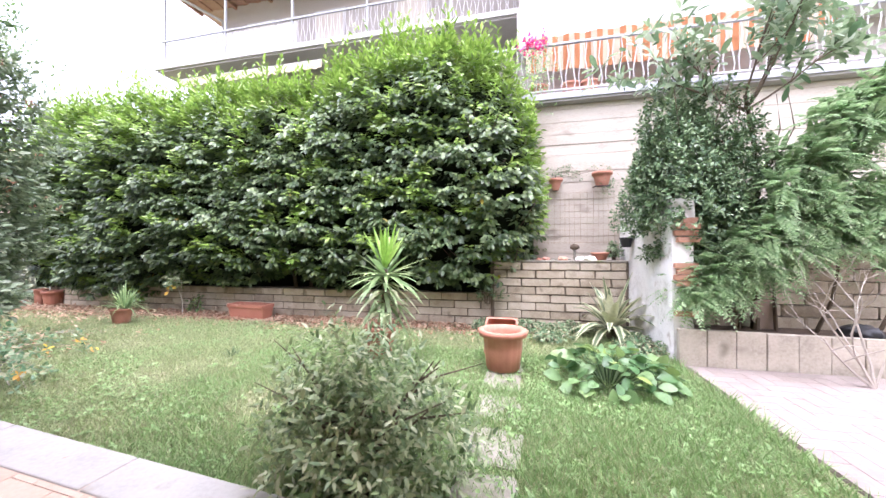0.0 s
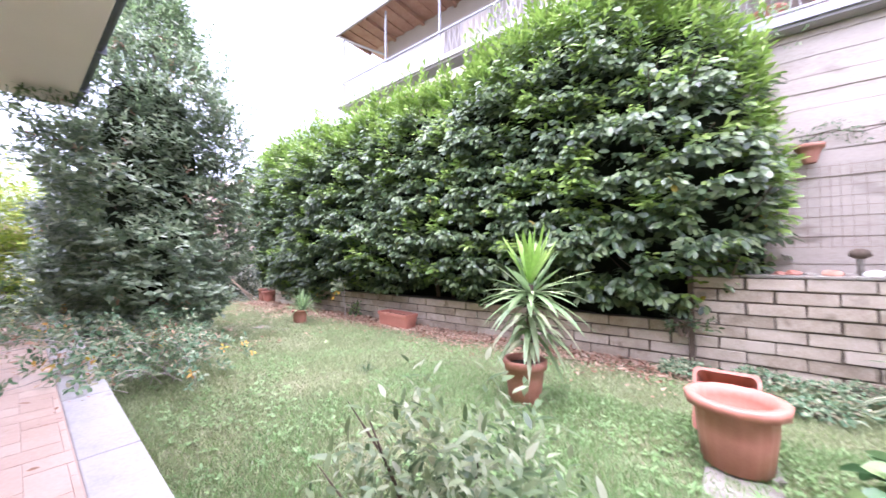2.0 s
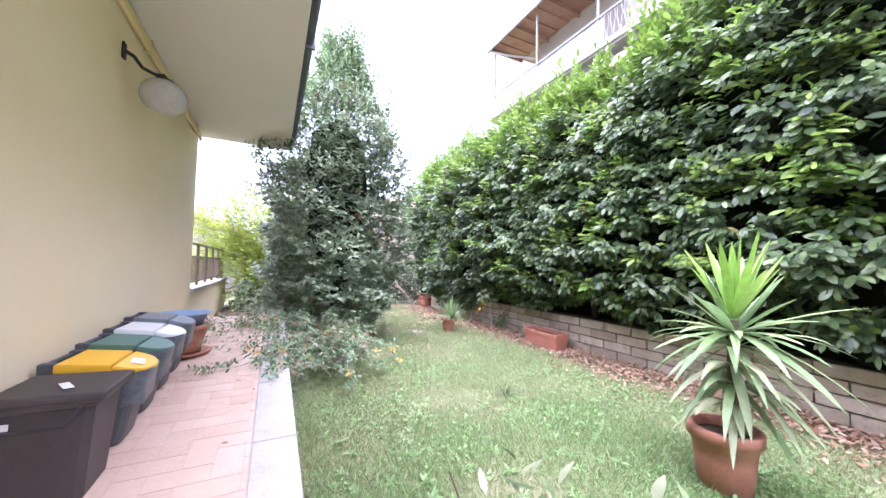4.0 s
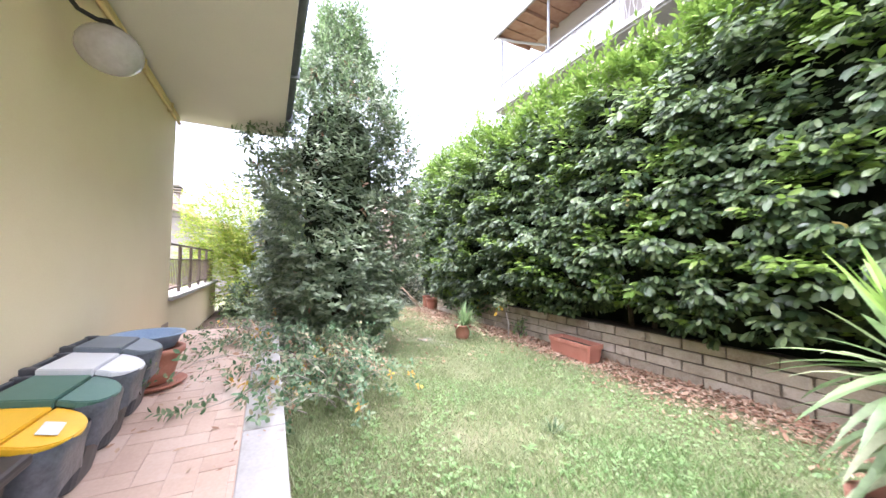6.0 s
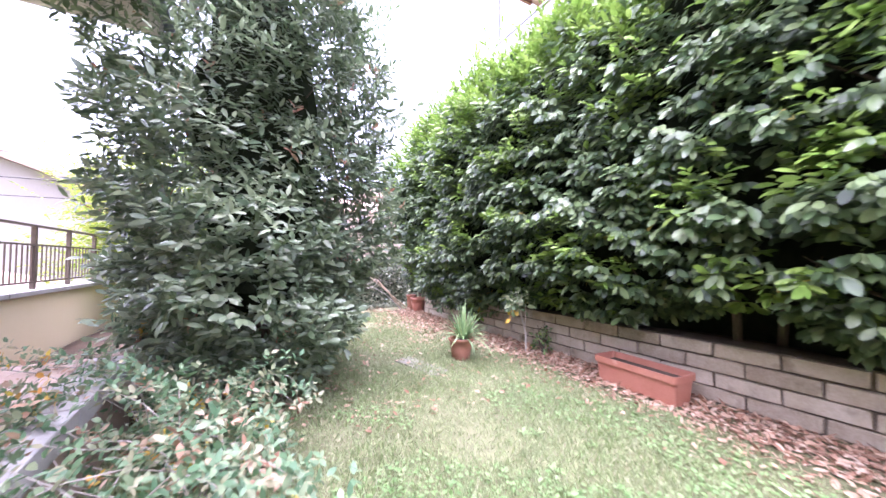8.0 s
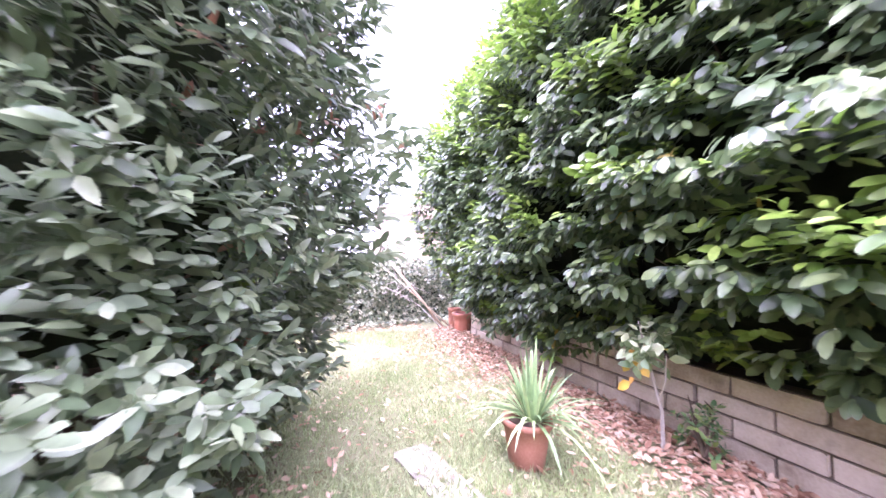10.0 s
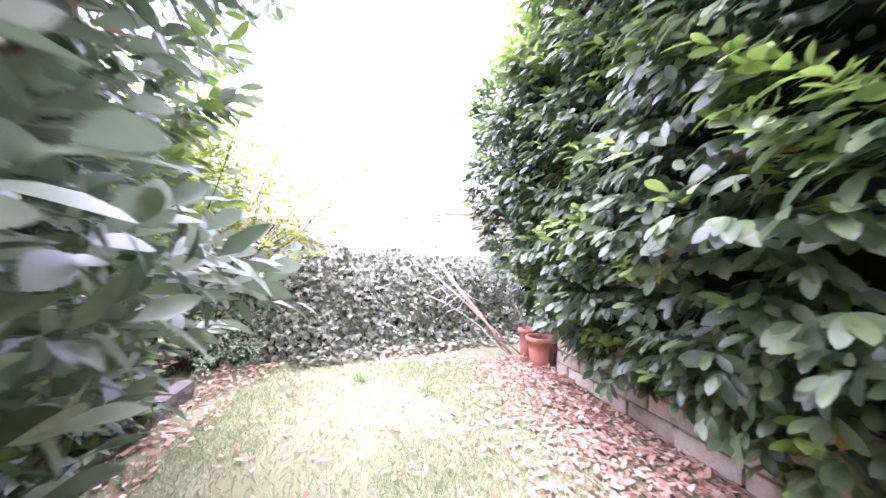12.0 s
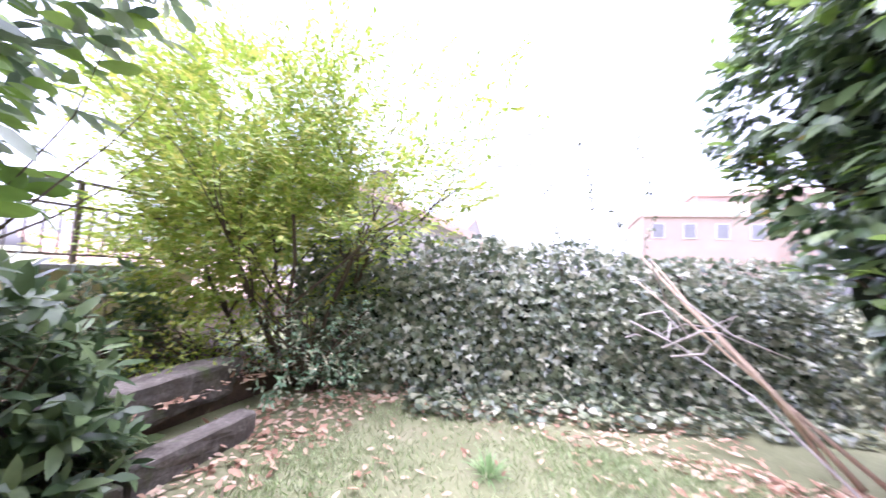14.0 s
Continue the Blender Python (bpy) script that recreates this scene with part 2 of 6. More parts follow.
M_SOIL = material("lawn_soil", [(0.11, 0.11, 0.055), (0.16, 0.17, 0.08), (0.23, 0.21, 0.13)], 2.2, 0.95, 0.6, 40)
M_GRASS = leaf_material("grass_blade", [(0.22, 0.31, 0.12), (0.3, 0.39, 0.17), (0.36, 0.42, 0.21), (0.43, 0.42, 0.27)], 0.5, 0.35, 0.4, ((0.33, 0.39, 0.2), 1.1))
M_CLOVER = leaf_material("clover", [(0.17, 0.3, 0.1), (0.24, 0.38, 0.14), (0.3, 0.43, 0.19)], 0.5, 0.35)
M_LAUREL = leaf_material("laurel_leaf", [(0.042, 0.076, 0.034), (0.08, 0.132, 0.052), (0.128, 0.19, 0.075), (0.19, 0.255, 0.105)], 0.38, 0.28, 0.58)
M_YOUNG = leaf_material("laurel_young_leaf", [(0.13, 0.235, 0.04), (0.2, 0.32, 0.055), (0.28, 0.4, 0.09)], 0.38, 0.36)
M_AGED = leaf_material("laurel_aged_leaf", [(0.2, 0.12, 0.03), (0.45, 0.36, 0.05), (0.3, 0.25, 0.06)], 0.45, 0.3)
M_BAY = leaf_material("evergreen_leaf", [(0.08, 0.13, 0.068), (0.145, 0.205, 0.105), (0.23, 0.295, 0.165), (0.34, 0.4, 0.25)], 0.34, 0.32, 0.65)
# lighter copy of the evergreen leaf, with a lit look in its colour
M_BAY_LIT = leaf_material("evergreen_lit_leaf", [(0.17, 0.23, 0.14), (0.26, 0.33, 0.21), (0.36, 0.42, 0.29)], 0.36, 0.35, 0.6)
M_BAY_RED = leaf_material("evergreen_old_leaf", [(0.3, 0.13, 0.08), (0.48, 0.26, 0.17), (0.5, 0.36, 0.24)], 0.45, 0.3)
M_LIME = leaf_material("lime_leaf", [(0.18, 0.28, 0.03), (0.26, 0.37, 0.045), (0.36, 0.44, 0.065), (0.46, 0.43, 0.09)], 0.5, 0.45)
M_IVY = leaf_material("ivy_leaf", [(0.05, 0.075, 0.04), (0.11, 0.14, 0.07), (0.2, 0.225, 0.13), (0.36, 0.36, 0.24)], 0.32, 0.15, 0.6)
M_VINE = leaf_material("vine_leaf", [(0.05, 0.1, 0.045), (0.09, 0.165, 0.07), (0.16, 0.24, 0.11), (0.24, 0.33, 0.17)], 0.32, 0.25, 0.6)
M_FERN = leaf_material("pinnate_leaf", [(0.2, 0.33, 0.15), (0.3, 0.44, 0.22), (0.45, 0.56, 0.34)], 0.5, 0.45)
M_HOLLY = leaf_material("shrub_leaf", [(0.095, 0.16, 0.065), (0.185, 0.26, 0.115), (0.31, 0.38, 0.2), (0.48, 0.52, 0.34)], 0.4, 0.32)
M_BRAMBLE = leaf_material("bramble_leaf", [(0.09, 0.18, 0.09), (0.16, 0.28, 0.14), (0.27, 0.35, 0.2), (0.42, 0.38, 0.24)], 0.45, 0.3)
M_BRYELLOW = leaf_material("yellowed_leaf", [(0.7, 0.5, 0.04), (0.6, 0.3, 0.08), (0.75, 0.62, 0.1)], 0.5, 0.35)
M_LOQUAT = leaf_material("loquat_leaf", [(0.09, 0.16, 0.08), (0.17, 0.25, 0.13), (0.26, 0.34, 0.2), (0.4, 0.46, 0.34)], 0.45, 0.35)
M_SPIRE = leaf_material("evergreen_young_leaf", [(0.1, 0.17, 0.07), (0.17, 0.26, 0.11), (0.26, 0.36, 0.16)], 0.4, 0.3)
M_HOSTA = leaf_material("broad_leaf", [(0.07, 0.16, 0.06), (0.12, 0.23, 0.09), (0.18, 0.3, 0.12), (0.28, 0.38, 0.1)], 0.4, 0.35)
M_YUCCA = leaf_material("yucca_leaf", [(0.17, 0.28, 0.12), (0.26, 0.38, 0.165), (0.36, 0.46, 0.21)], 0.35, 0.25)
M_YUCCA_Y = leaf_material("yucca_young_leaf", [(0.22, 0.4, 0.06), (0.33, 0.5, 0.12)], 0.35, 0.35)
M_YUCCA_O = leaf_material("yucca_old_leaf", [(0.2, 0.3, 0.13), (0.3, 0.38, 0.2), (0.42, 0.43, 0.26)], 0.5, 0.25)
M_CREAM = leaf_material("cream_leaf_margin", [(0.55, 0.58, 0.36), (0.68, 0.68, 0.48)], 0.4, 0.25)
M_LITTER = leaf_material("dry_leaf", [(0.24, 0.13, 0.08), (0.42, 0.26, 0.17), (0.5, 0.35, 0.24), (0.57, 0.46, 0.34)], 0.75, 0.15, 0.2)
M_BARK = material("bark", [(0.06, 0.045, 0.03), (0.16, 0.12, 0.085)], 9, 0.9, 0.6, 70, stretch=(1, 1, 0.3))
M_TWIG = material("pale_twig", [(0.36, 0.32, 0.27), (0.5, 0.46, 0.41)], 14, 0.85, 0.3, 80)
M_CANE = material("dry_cane", [(0.36, 0.26, 0.17), (0.52, 0.41, 0.29)], 10, 0.8, 0.3, 70)
# near-black, paints the shade inside hedge, tree and ivy
M_SHADE = material("foliage_shade", [(0.012, 0.018, 0.01), (0.03, 0.035, 0.02)], 10, 1.0, 0.8, 60, spec=0.05)
M_BLOCK = material("tuff_block", [(0.28, 0.23, 0.165), (0.42, 0.36, 0.275), (0.52, 0.46, 0.37)], 5, 0.92, 0.5, 55, per_object=0.14, spots=((0.16, 0.13, 0.09), 3.5, 0.6))
M_MORTAR = material("mortar", [(0.1, 0.08, 0.06), (0.2, 0.17, 0.13)], 8, 0.95, 0.5, 60)
M_TALL = material("shuttered_concrete", [(0.33, 0.285, 0.23), (0.44, 0.395, 0.33), (0.5, 0.455, 0.385)], 1.6, 0.9, 0.35, 30, stretch=(0.6, 1, 1.6), spots=((0.2, 0.165, 0.13), 2.0, 0.6))
M_WHITEWASH = material("weathered_whitewash", [(0.5, 0.48, 0.44), (0.78, 0.77, 0.75), (0.85, 0.84, 0.82)], 4, 0.9, 0.5, 35, spots=((0.35, 0.3, 0.24), 5, 0.62))
M_BRICK = material("red_brick", [(0.36, 0.18, 0.12), (0.52, 0.31, 0.22)], 8, 0.9, 0.5, 60, per_object=0.15)
M_CEMENT = material("stained_cement_panel", [(0.24, 0.215, 0.17), (0.42, 0.38, 0.31), (0.52, 0.475, 0.4)], 3, 0.92, 0.4, 40, per_object=0.08, spots=((0.19, 0.175, 0.13), 2.5, 0.6))
M_HOUSE = material("cream_render", [(0.8, 0.66, 0.43), (0.84, 0.71, 0.48), (0.87, 0.75, 0.52)], 0.9, 0.92, 0.25, 90, bump_dist=0.004)
M_SOFFIT = material("soffit_paint", [(0.72, 0.67, 0.62), (0.8, 0.75, 0.7)], 0.8, 0.9, 0.12, 70)
M_PIPE = material("painted_pipe", [(0.7, 0.55, 0.26), (0.78, 0.63, 0.34)], 3, 0.5, 0.05, 40)
M_GUTTER = material("gutter_metal", [(0.12, 0.13, 0.15), (0.22, 0.23, 0.25)], 6, 0.5, 0.1, 40, metal=0.5)
M_TILE = material("cotto_tile", [(0.47, 0.335, 0.255), (0.54, 0.4, 0.31), (0.59, 0.465, 0.375)], 2.5, 0.55, 0.15, 50, per_object=0.12, spots=((0.6, 0.51, 0.44), 2.2, 0.6))
# the cotto tile again, colour darkened to offset the open sky's light
M_PATH = material("path_tile_dimmed", [(0.2, 0.165, 0.148), (0.255, 0.215, 0.195), (0.3, 0.255, 0.235)], 2.5, 0.7, 0.15, 50, per_object=0.08, spots=((0.21, 0.18, 0.16), 2.2, 0.6))
M_GROUT = material("grout", [(0.43, 0.32, 0.255), (0.51, 0.395, 0.32)], 6, 0.9, 0.2, 50)
M_CURB = material("travertine_curb", [(0.33, 0.315, 0.295), (0.42, 0.41, 0.39), (0.47, 0.46, 0.44)], 3, 0.7, 0.2, 45, spots=((0.3, 0.27, 0.22), 6, 0.64))
M_TERRA = material("terracotta", [(0.3, 0.12, 0.075), (0.4, 0.18, 0.12), (0.46, 0.24, 0.17)], 5, 0.7, 0.12, 60, spots=((0.5, 0.36, 0.3), 6, 0.7))
M_TERRA_P = material("plastic_terracotta", [(0.4, 0.16, 0.105), (0.49, 0.22, 0.155)], 4, 0.45, 0.05, 60, spots=((0.6, 0.38, 0.3), 5, 0.66))
M_POTSOIL = material("potting_soil", [(0.05, 0.035, 0.025), (0.13, 0.09, 0.06)], 12, 0.98, 0.9, 60)
M_STONE = material("stepping_stone", [(0.16, 0.15, 0.115), (0.25, 0.23, 0.19), (0.33, 0.31, 0.265)], 4, 0.9, 0.5, 45, spots=((0.17, 0.19, 0.1), 5, 0.56))
M_BIN = material("bin_plastic_grey", [(0.05, 0.055, 0.065), (0.085, 0.09, 0.1)], 4, 0.45, 0.06, 90)
M_BIN_BR = material("bin_plastic_brown", [(0.035, 0.028, 0.028), (0.06, 0.05, 0.05)], 4, 0.5, 0.06, 90)
M_LID_Y = material("lid_yellow", [(0.75, 0.42, 0.015), (0.85, 0.52, 0.03)], 4, 0.4, 0.05, 90)
M_LID_G = material("lid_green", [(0.06, 0.15, 0.12), (0.1, 0.2, 0.16)], 4, 0.45, 0.05, 90)
M_LID_W = material("lid_white", [(0.66, 0.68, 0.7), (0.76, 0.77, 0.78)], 4, 0.4, 0.05, 90)
M_LID_GR = material("lid_grey", [(0.13, 0.16, 0.19), (0.2, 0.23, 0.26)], 4, 0.45, 0.05, 90)
M_BAG = material("bin_bag_film", [(0.045, 0.05, 0.06), (0.13, 0.14, 0.16)], 18, 0.3, 0.5, 60)
M_BLUE = material("blue_plastic", [(0.2, 0.3, 0.45), (0.32, 0.43, 0.57)], 5, 0.45, 0.05, 60)
M_STICKER = material("pale_sticker", [(0.7, 0.7, 0.7), (0.8, 0.8, 0.8)], 8, 0.5, 0.0)
M_WIRE = material("rusty_wire", [(0.2, 0.15, 0.11), (0.32, 0.25, 0.19)], 12, 0.8, 0.1, 60)
M_IRON = material("dark_iron", [(0.03, 0.026, 0.028), (0.06, 0.055, 0.055)], 12, 0.55, 0.15, 70, metal=0.4)
M_RAILBROWN = material("brown_rail_paint", [(0.1, 0.075, 0.06), (0.16, 0.125, 0.1)], 10, 0.6, 0.1, 60)
M_OPAL = material("opal_glass", [(0.42, 0.39, 0.37), (0.58, 0.56, 0.55)], 5, 0.22, 0.02, 30, spots=((0.3, 0.26, 0.22), 7, 0.66))
M_FACADE = material("facade_paint", [(0.29, 0.265, 0.245), (0.35, 0.325, 0.3)], 0.7, 0.9, 0.1, 20)
M_SLAB = material("balcony_slab", [(0.26, 0.25, 0.24), (0.33, 0.32, 0.31)], 1.0, 0.9, 0.1, 20)
M_WHITE = material("white_paint", [(0.36, 0.35, 0.345), (0.43, 0.42, 0.415)], 3, 0.5, 0.05, 40)
M_RAIL = material("rail_paint", [(0.24, 0.25, 0.27), (0.34, 0.35, 0.37)], 5, 0.5, 0.05, 40)
M_WOOD = material("roof_boards", [(0.17, 0.08, 0.05), (0.27, 0.14, 0.09), (0.33, 0.2, 0.14)], 3, 0.85, 0.3, 40, island=0.18)
M_STRIPE_O = material("awning_orange", [(0.42, 0.17, 0.07), (0.5, 0.23, 0.1)], 3, 0.8, 0.05, 50)
M_STRIPE_C = material("awning_cream", [(0.5, 0.42, 0.3), (0.56, 0.49, 0.37)], 3, 0.8, 0.05, 50)
M_SHUTTER = material("closed_shutter", [(0.4, 0.36, 0.31), (0.48, 0.44, 0.38)], 3, 0.7, 0.1, 40)
M_PINK = leaf_material("bougainvillea_bract", [(0.6, 0.02, 0.16), (0.75, 0.05, 0.25)], 0.6, 0.35)
M_ROOF = material("roof_tiles", [(0.3, 0.19, 0.15), (0.38, 0.26, 0.2), (0.44, 0.33, 0.27)], 3, 0.9, 0.3, 30, island=0.15)
M_PEACH = material("peach_render", [(0.3, 0.225, 0.18), (0.37, 0.285, 0.23)], 0.6, 0.9, 0.1, 30)
M_BLACK = material("black_plastic", [(0.015, 0.015, 0.017), (0.03, 0.03, 0.032)], 6, 0.4, 0.1, 60)
M_OLDWOOD = material("mossy_stone_edging", [(0.05, 0.043, 0.035), (0.12, 0.105, 0.085), (0.25, 0.225, 0.19)], 7, 0.95, 0.8, 45, spots=((0.1, 0.12, 0.055), 5, 0.58))
M_GLASS = material("dark_pane", [(0.15, 0.15, 0.155), (0.2, 0.2, 0.205)], 2, 0.2, 0.0)


# ---- large structure ----
def terrace_z(x):
    return max(0.03, 0.08 - 0.073 * x)


def ground_z(x, y):
    return 0.025 * noise.noise(Vector((x * 0.5, y * 0.5, 0))) + 0.012 * noise.noise(Vector((x * 2.3, y * 2.3, 4)))


xs = [-600, -150, -60, -30, -20] + [-16 + 0.25 * i for i in range(89)] + [12, 20, 60, 150, 600]
ys = [-600, -150, -60, -20, -8, -3] + [-1 + 0.25 * i for i in range(37)] + [10, 14, 20, 60, 150, 600]
bm = bmesh.new()
grid = [[bm.verts.new((x, y, ground_z(x, y) if (-16 < x < 6 and -1 < y < 8) else 0.0)) for y in ys] for x in xs]
for i in range(len(xs) - 1):
    for j in range(len(ys) - 1):
        bm.faces.new((grid[i][j], grid[i + 1][j], grid[i + 1][j + 1], grid[i][j + 1]))
solid("ground", bm, M_SOIL, "brown garden soil under thin patchy grass", "ground", kind="structure", smooth=True)

# terrace slab, sloping gently up along the house
terrace = thing("terrace_floor", "sloping terrace of pink terracotta tiles with a pale curb", "floor", kind="structure")
bm = bmesh.new()
TX0, TX1, TY0, TY1, CURB = -7.05, 1.84, 0.08, 1.2, 1.47
rows = []
for x in [TX0 + (TX1 - TX0) * i / 24 for i in range(25)]:
    z = terrace_z(x) - 0.003
    y0 = 0.06 if x < -2.0 else -1.6
    rows.append([bm.verts.new(p) for p in ((x, y0, -0.1), (x, y0, z), (x, CURB - 0.02, z), (x, CURB - 0.02, -0.1))])
for a, b in zip(rows, rows[1:]):
    for k in range(4):
        j = (k + 1) % 4
        bm.faces.new((a[k], b[k], b[j], a[j]))
bm.faces.new(rows[0])
bm.faces.new(rows[-1][::-1])
bmesh.ops.recalc_face_normals(bm, faces=bm.faces)
part("screed", bm, M_GROUT, terrace)
# the path to the gate, level with the lawn
bm = a_box(1.86, 7.0, -1.6, 4.5, -0.1, 0.018)
solid("path_floor", bm, M_PATH, "grout bed of a pink tiled garden path", "path", kind="structure")

# house
bm = bmesh.new()
box(bm, -7.35, -2.0, -3.9, 0.08, -0.1, 3.64)
solid("wall_house", bm, M_HOUSE, "cream rendered house wall above the terrace", "wall", kind="structure")
bm = bmesh.new()
box(bm, -2.0, 7.0, -3.9, -1.6, -0.1, 3.64)
solid("wall_recess", bm, M_HOUSE, "cream rendered wall set back from the terrace", "wall", kind="structure")
bm = bmesh.new()
box(bm, -7.65, 7.0, -3.9, 1.48, 3.645, 3.85, 0.01)
solid("ceiling_eave", bm, M_SOFFIT, "plain grey-beige soffit of the deep roof overhang", "ceiling", kind="structure")
skirt = bmesh.new()
for i in range(18):
    x0 = -7.34 + i * 0.296
    box(skirt, x0, x0 + 0.29, 0.081, 0.094, terrace_z(x0 + 0.15) - 0.02, terrace_z(x0 + 0.15) + 0.075, 0.002)
solid("baseboard", skirt, M_GROUT, "low tile skirting along the house wall", "skirting", kind="structure")

# parapet beyond the house corner
para = thing("parapet_wall", "low cream parapet with a white stone coping", "wall", kind="structure")
part("wall_body", a_box(-12.1, -7.352, -0.1, 0.075, -0.1, 0.97), M_HOUSE, para)
for i in range(4):
    x0 = -12.15 + i * 1.2
    part("coping_stone", a_box(x0, x0 + 1.192, -0.15, 0.125, 0.97, 1.025, 0.006), M_CURB, para)
rail = thing("parapet_railing", "dark iron railing with upright bars on the parapet", "railing")
for i in range(6):
    x = -7.55 - i * 0.88
    part("post", a_box(x - 0.022, x + 0.022, -0.035, 0.01, 1.02, 1.78, 0.003), M_RAILBROWN, rail)
part("top_rail", a_box(-12.0, -7.5, -0.045, 0.02, 1.78, 1.805, 0.003), M_RAILBROWN, rail)
part("middle_rail", a_box(-12.0, -7.5, -0.03, 0.005, 1.55, 1.57), M_RAILBROWN, rail)
part("bottom_rail", a_box(-12.0, -7.5, -0.03, 0.005, 1.1, 1.12), M_RAILBROWN, rail)
me = finish(box(bmesh.new(), -0.006, 0.006, -0.006, 0.006, 1.12, 1.55), "bar", M_RAILBROWN)
for i in range(42):
    x = -7.6 - i * 0.105
    piece("bar", me, rail, pose(x, -0.012, 0))


def block_mesh(name, length, height, depth, mat, seed):
    """A rough block with worn, slightly uneven edges; front towards -y."""
    r = random.Random(seed)
    bm = bmesh.new()
    bmesh.ops.create_cube(bm, size=1.0)
    bmesh.ops.bevel(bm, geom=list(bm.edges), offset=0.045, segments=1, affect="EDGES")
    for v in bm.verts:
        v.co = Vector((v.co.x * length + r.uniform(-0.006, 0.006), v.co.y * depth + r.uniform(-0.006, 0.006), v.co.z * height + r.uniform(-0.004, 0.004)))
    return finish(bm, name, mat)


# low block wall under the hedge and the higher ledge wall
BLOCKS = [block_mesh("block", 0.474, 0.127, 0.1, M_BLOCK, s) for s in range(6)]
HALVES = [block_mesh("block", 0.226, 0.127, 0.1, M_BLOCK, s) for s in range(20, 23)]
low_wall = thing("wall_low", "low garden wall of long pale tuff blocks", "wall", kind="structure")
part("wall_core", a_box(-11.4, -0.52, 6.31, 6.62, -0.1, 0.585), M_MORTAR, low_wall)
ledge_wall = thing("wall_ledge", "block-built ledge of weathered tuff in the corner", "wall", kind="structure")
part("wall_core", a_box(-0.515, 1.755, 6.31, 6.93, -0.1, 1.17), M_MORTAR, ledge_wall)


def lay_blocks(parent, x0, x1, z0, courses, seed):
    r = random.Random(seed)
    for c in range(courses):
        z = z0 + 0.145 * c + 0.0725
        x = x0
        if c % 2:
            piece("block", r.choice(HALVES), parent, pose(x + 0.12, 6.325, z))
            x += 0.248
        while x + 0.3 < x1:
            if x + 0.49 > x1 + 0.02:
                break
            m = pose(x + 0.245, 6.325 + r.uniform(-0.008, 0.008), z + r.uniform(-0.003, 0.003), 0, r.uniform(-0.5, 0.5), r.uniform(-0.6, 0.6))
            piece("block", r.choice(BLOCKS), parent, m)
            x += 0.496
        if x1 - x > 0.2:
            piece("block", r.choice(HALVES), parent, pose(x + 0.12, 6.325, z))


# tall board-marked wall below the neighbours' terrace
tall = thing("wall_tall", "tall pale board-marked retaining wall with stains", "wall", kind="structure")
part("wall_core", a_box(-2.6, 7.0, 6.985, 7.3, -0.1, 4.2), M_TALL, tall)
r = random.Random(5)
z = 0.0
while z < 4.15:
    h = min(r.choice((0.2, 0.24, 0.3, 0.33)), 4.18 - z)
    d = r.uniform(0, 0.014)
    bm = bmesh.new()
    n = 40
    low = []
    for i in range(n + 1):
        x = -2.6 + 9.6 * i / n
        low.append(x)
    vs = []
    for x in low:
        j1, j2 = 0.008 * noise.noise(Vector((x * 2, z, 1))), 0.008 * noise.noise(Vector((x * 2, z + h, 1)))
        y = 6.965 + d + 0.004 * noise.noise(Vector((x, z * 3, 7)))
        vs.append([bm.verts.new(p) for p in ((x, 6.99, z + 0.006), (x, y, z + 0.007 + j1), (x, y, z + h - 0.009 + j2), (x, 6.99, z + h - 0.006))])
    for a, b in zip(vs, vs[1:]):
        for k in range(3):
            bm.faces.new((a[k], b[k], b[k + 1], a[k + 1]))
    bmesh.ops.recalc_face_normals(bm, faces=bm.faces)
    part("board_band", bm, M_TALL, tall)
    z += h

# side wall with brick quoins, and the planting bed with cement panels
side_wall = thing("wall_side", "rough whitewashed side wall with red brick quoins", "wall", kind="structure")
bm = bmesh.new()
box(bm, 1.765, 1.99, 4.62, 6.9, -0.1, 2.0)
bmesh.ops.subdivide_edges(bm, edges=list(bm.edges), cuts=14, use_grid_fill=True)
for v in bm.verts:
    k = 0.022 * noise.noise(v.co * 3.1) + 0.012 * noise.noise(v.co * 11)
    v.co += Vector((k, 0, 0))
part("wall_core", bm, M_WHITEWASH, side_wall)
BRICK = block_mesh("brick", 0.25, 0.062, 0.13, M_BRICK, 3)
for i, z in enumerate((0.62, 0.98, 1.05, 1.12, 1.19, 1.5, 1.58, 1.66, 1.73)):
    piece("brick", BRICK, side_wall, pose(1.9 + 0.03 * (i % 2), 4.64, z, 0, 0, 2 * (i % 3)))
bed = thing("bed_edging", "raised planting bed edged with stained cement panels", "garden bed", kind="structure")
part("bed_soil", a_box(1.99, 7.0, 4.58, 5.3, -0.1, 0.36), M_POTSOIL, bed)
panel = finish(box(bmesh.new(), -0.142, 0.142, -0.035, 0.035, -0.25, 0.25, 0.006), "panel", M_CEMENT)
for i in range(17):
    piece("panel", panel, bed, pose(1.93 + i * 0.292, 4.545 + 0.004 * (i % 3), 0.2 - 0.004 * i, 0.6 * (i % 2), 0.3 * (i % 3) - 0.3, 0))
back = thing("wall_bed", "pale block wall behind the planting bed", "wall", kind="structure")
part("wall_core", a_box(1.992, 7.0, 5.36, 5.6, -0.1, 2.05), M_MORTAR, back)
BEDBLOCK = [block_mesh("block", 0.48, 0.14, 0.1, M_BLOCK, 40 + s) for s in range(3)]
for c in range(10):
    for i in range(10):
        piece("block", BEDBLOCK[(c * 3 + i) % 3], back, pose(2.26 + i * 0.5 - (0.25 if c % 2 else 0) + 0.02, 5.345, 0.43 + c * 0.155))

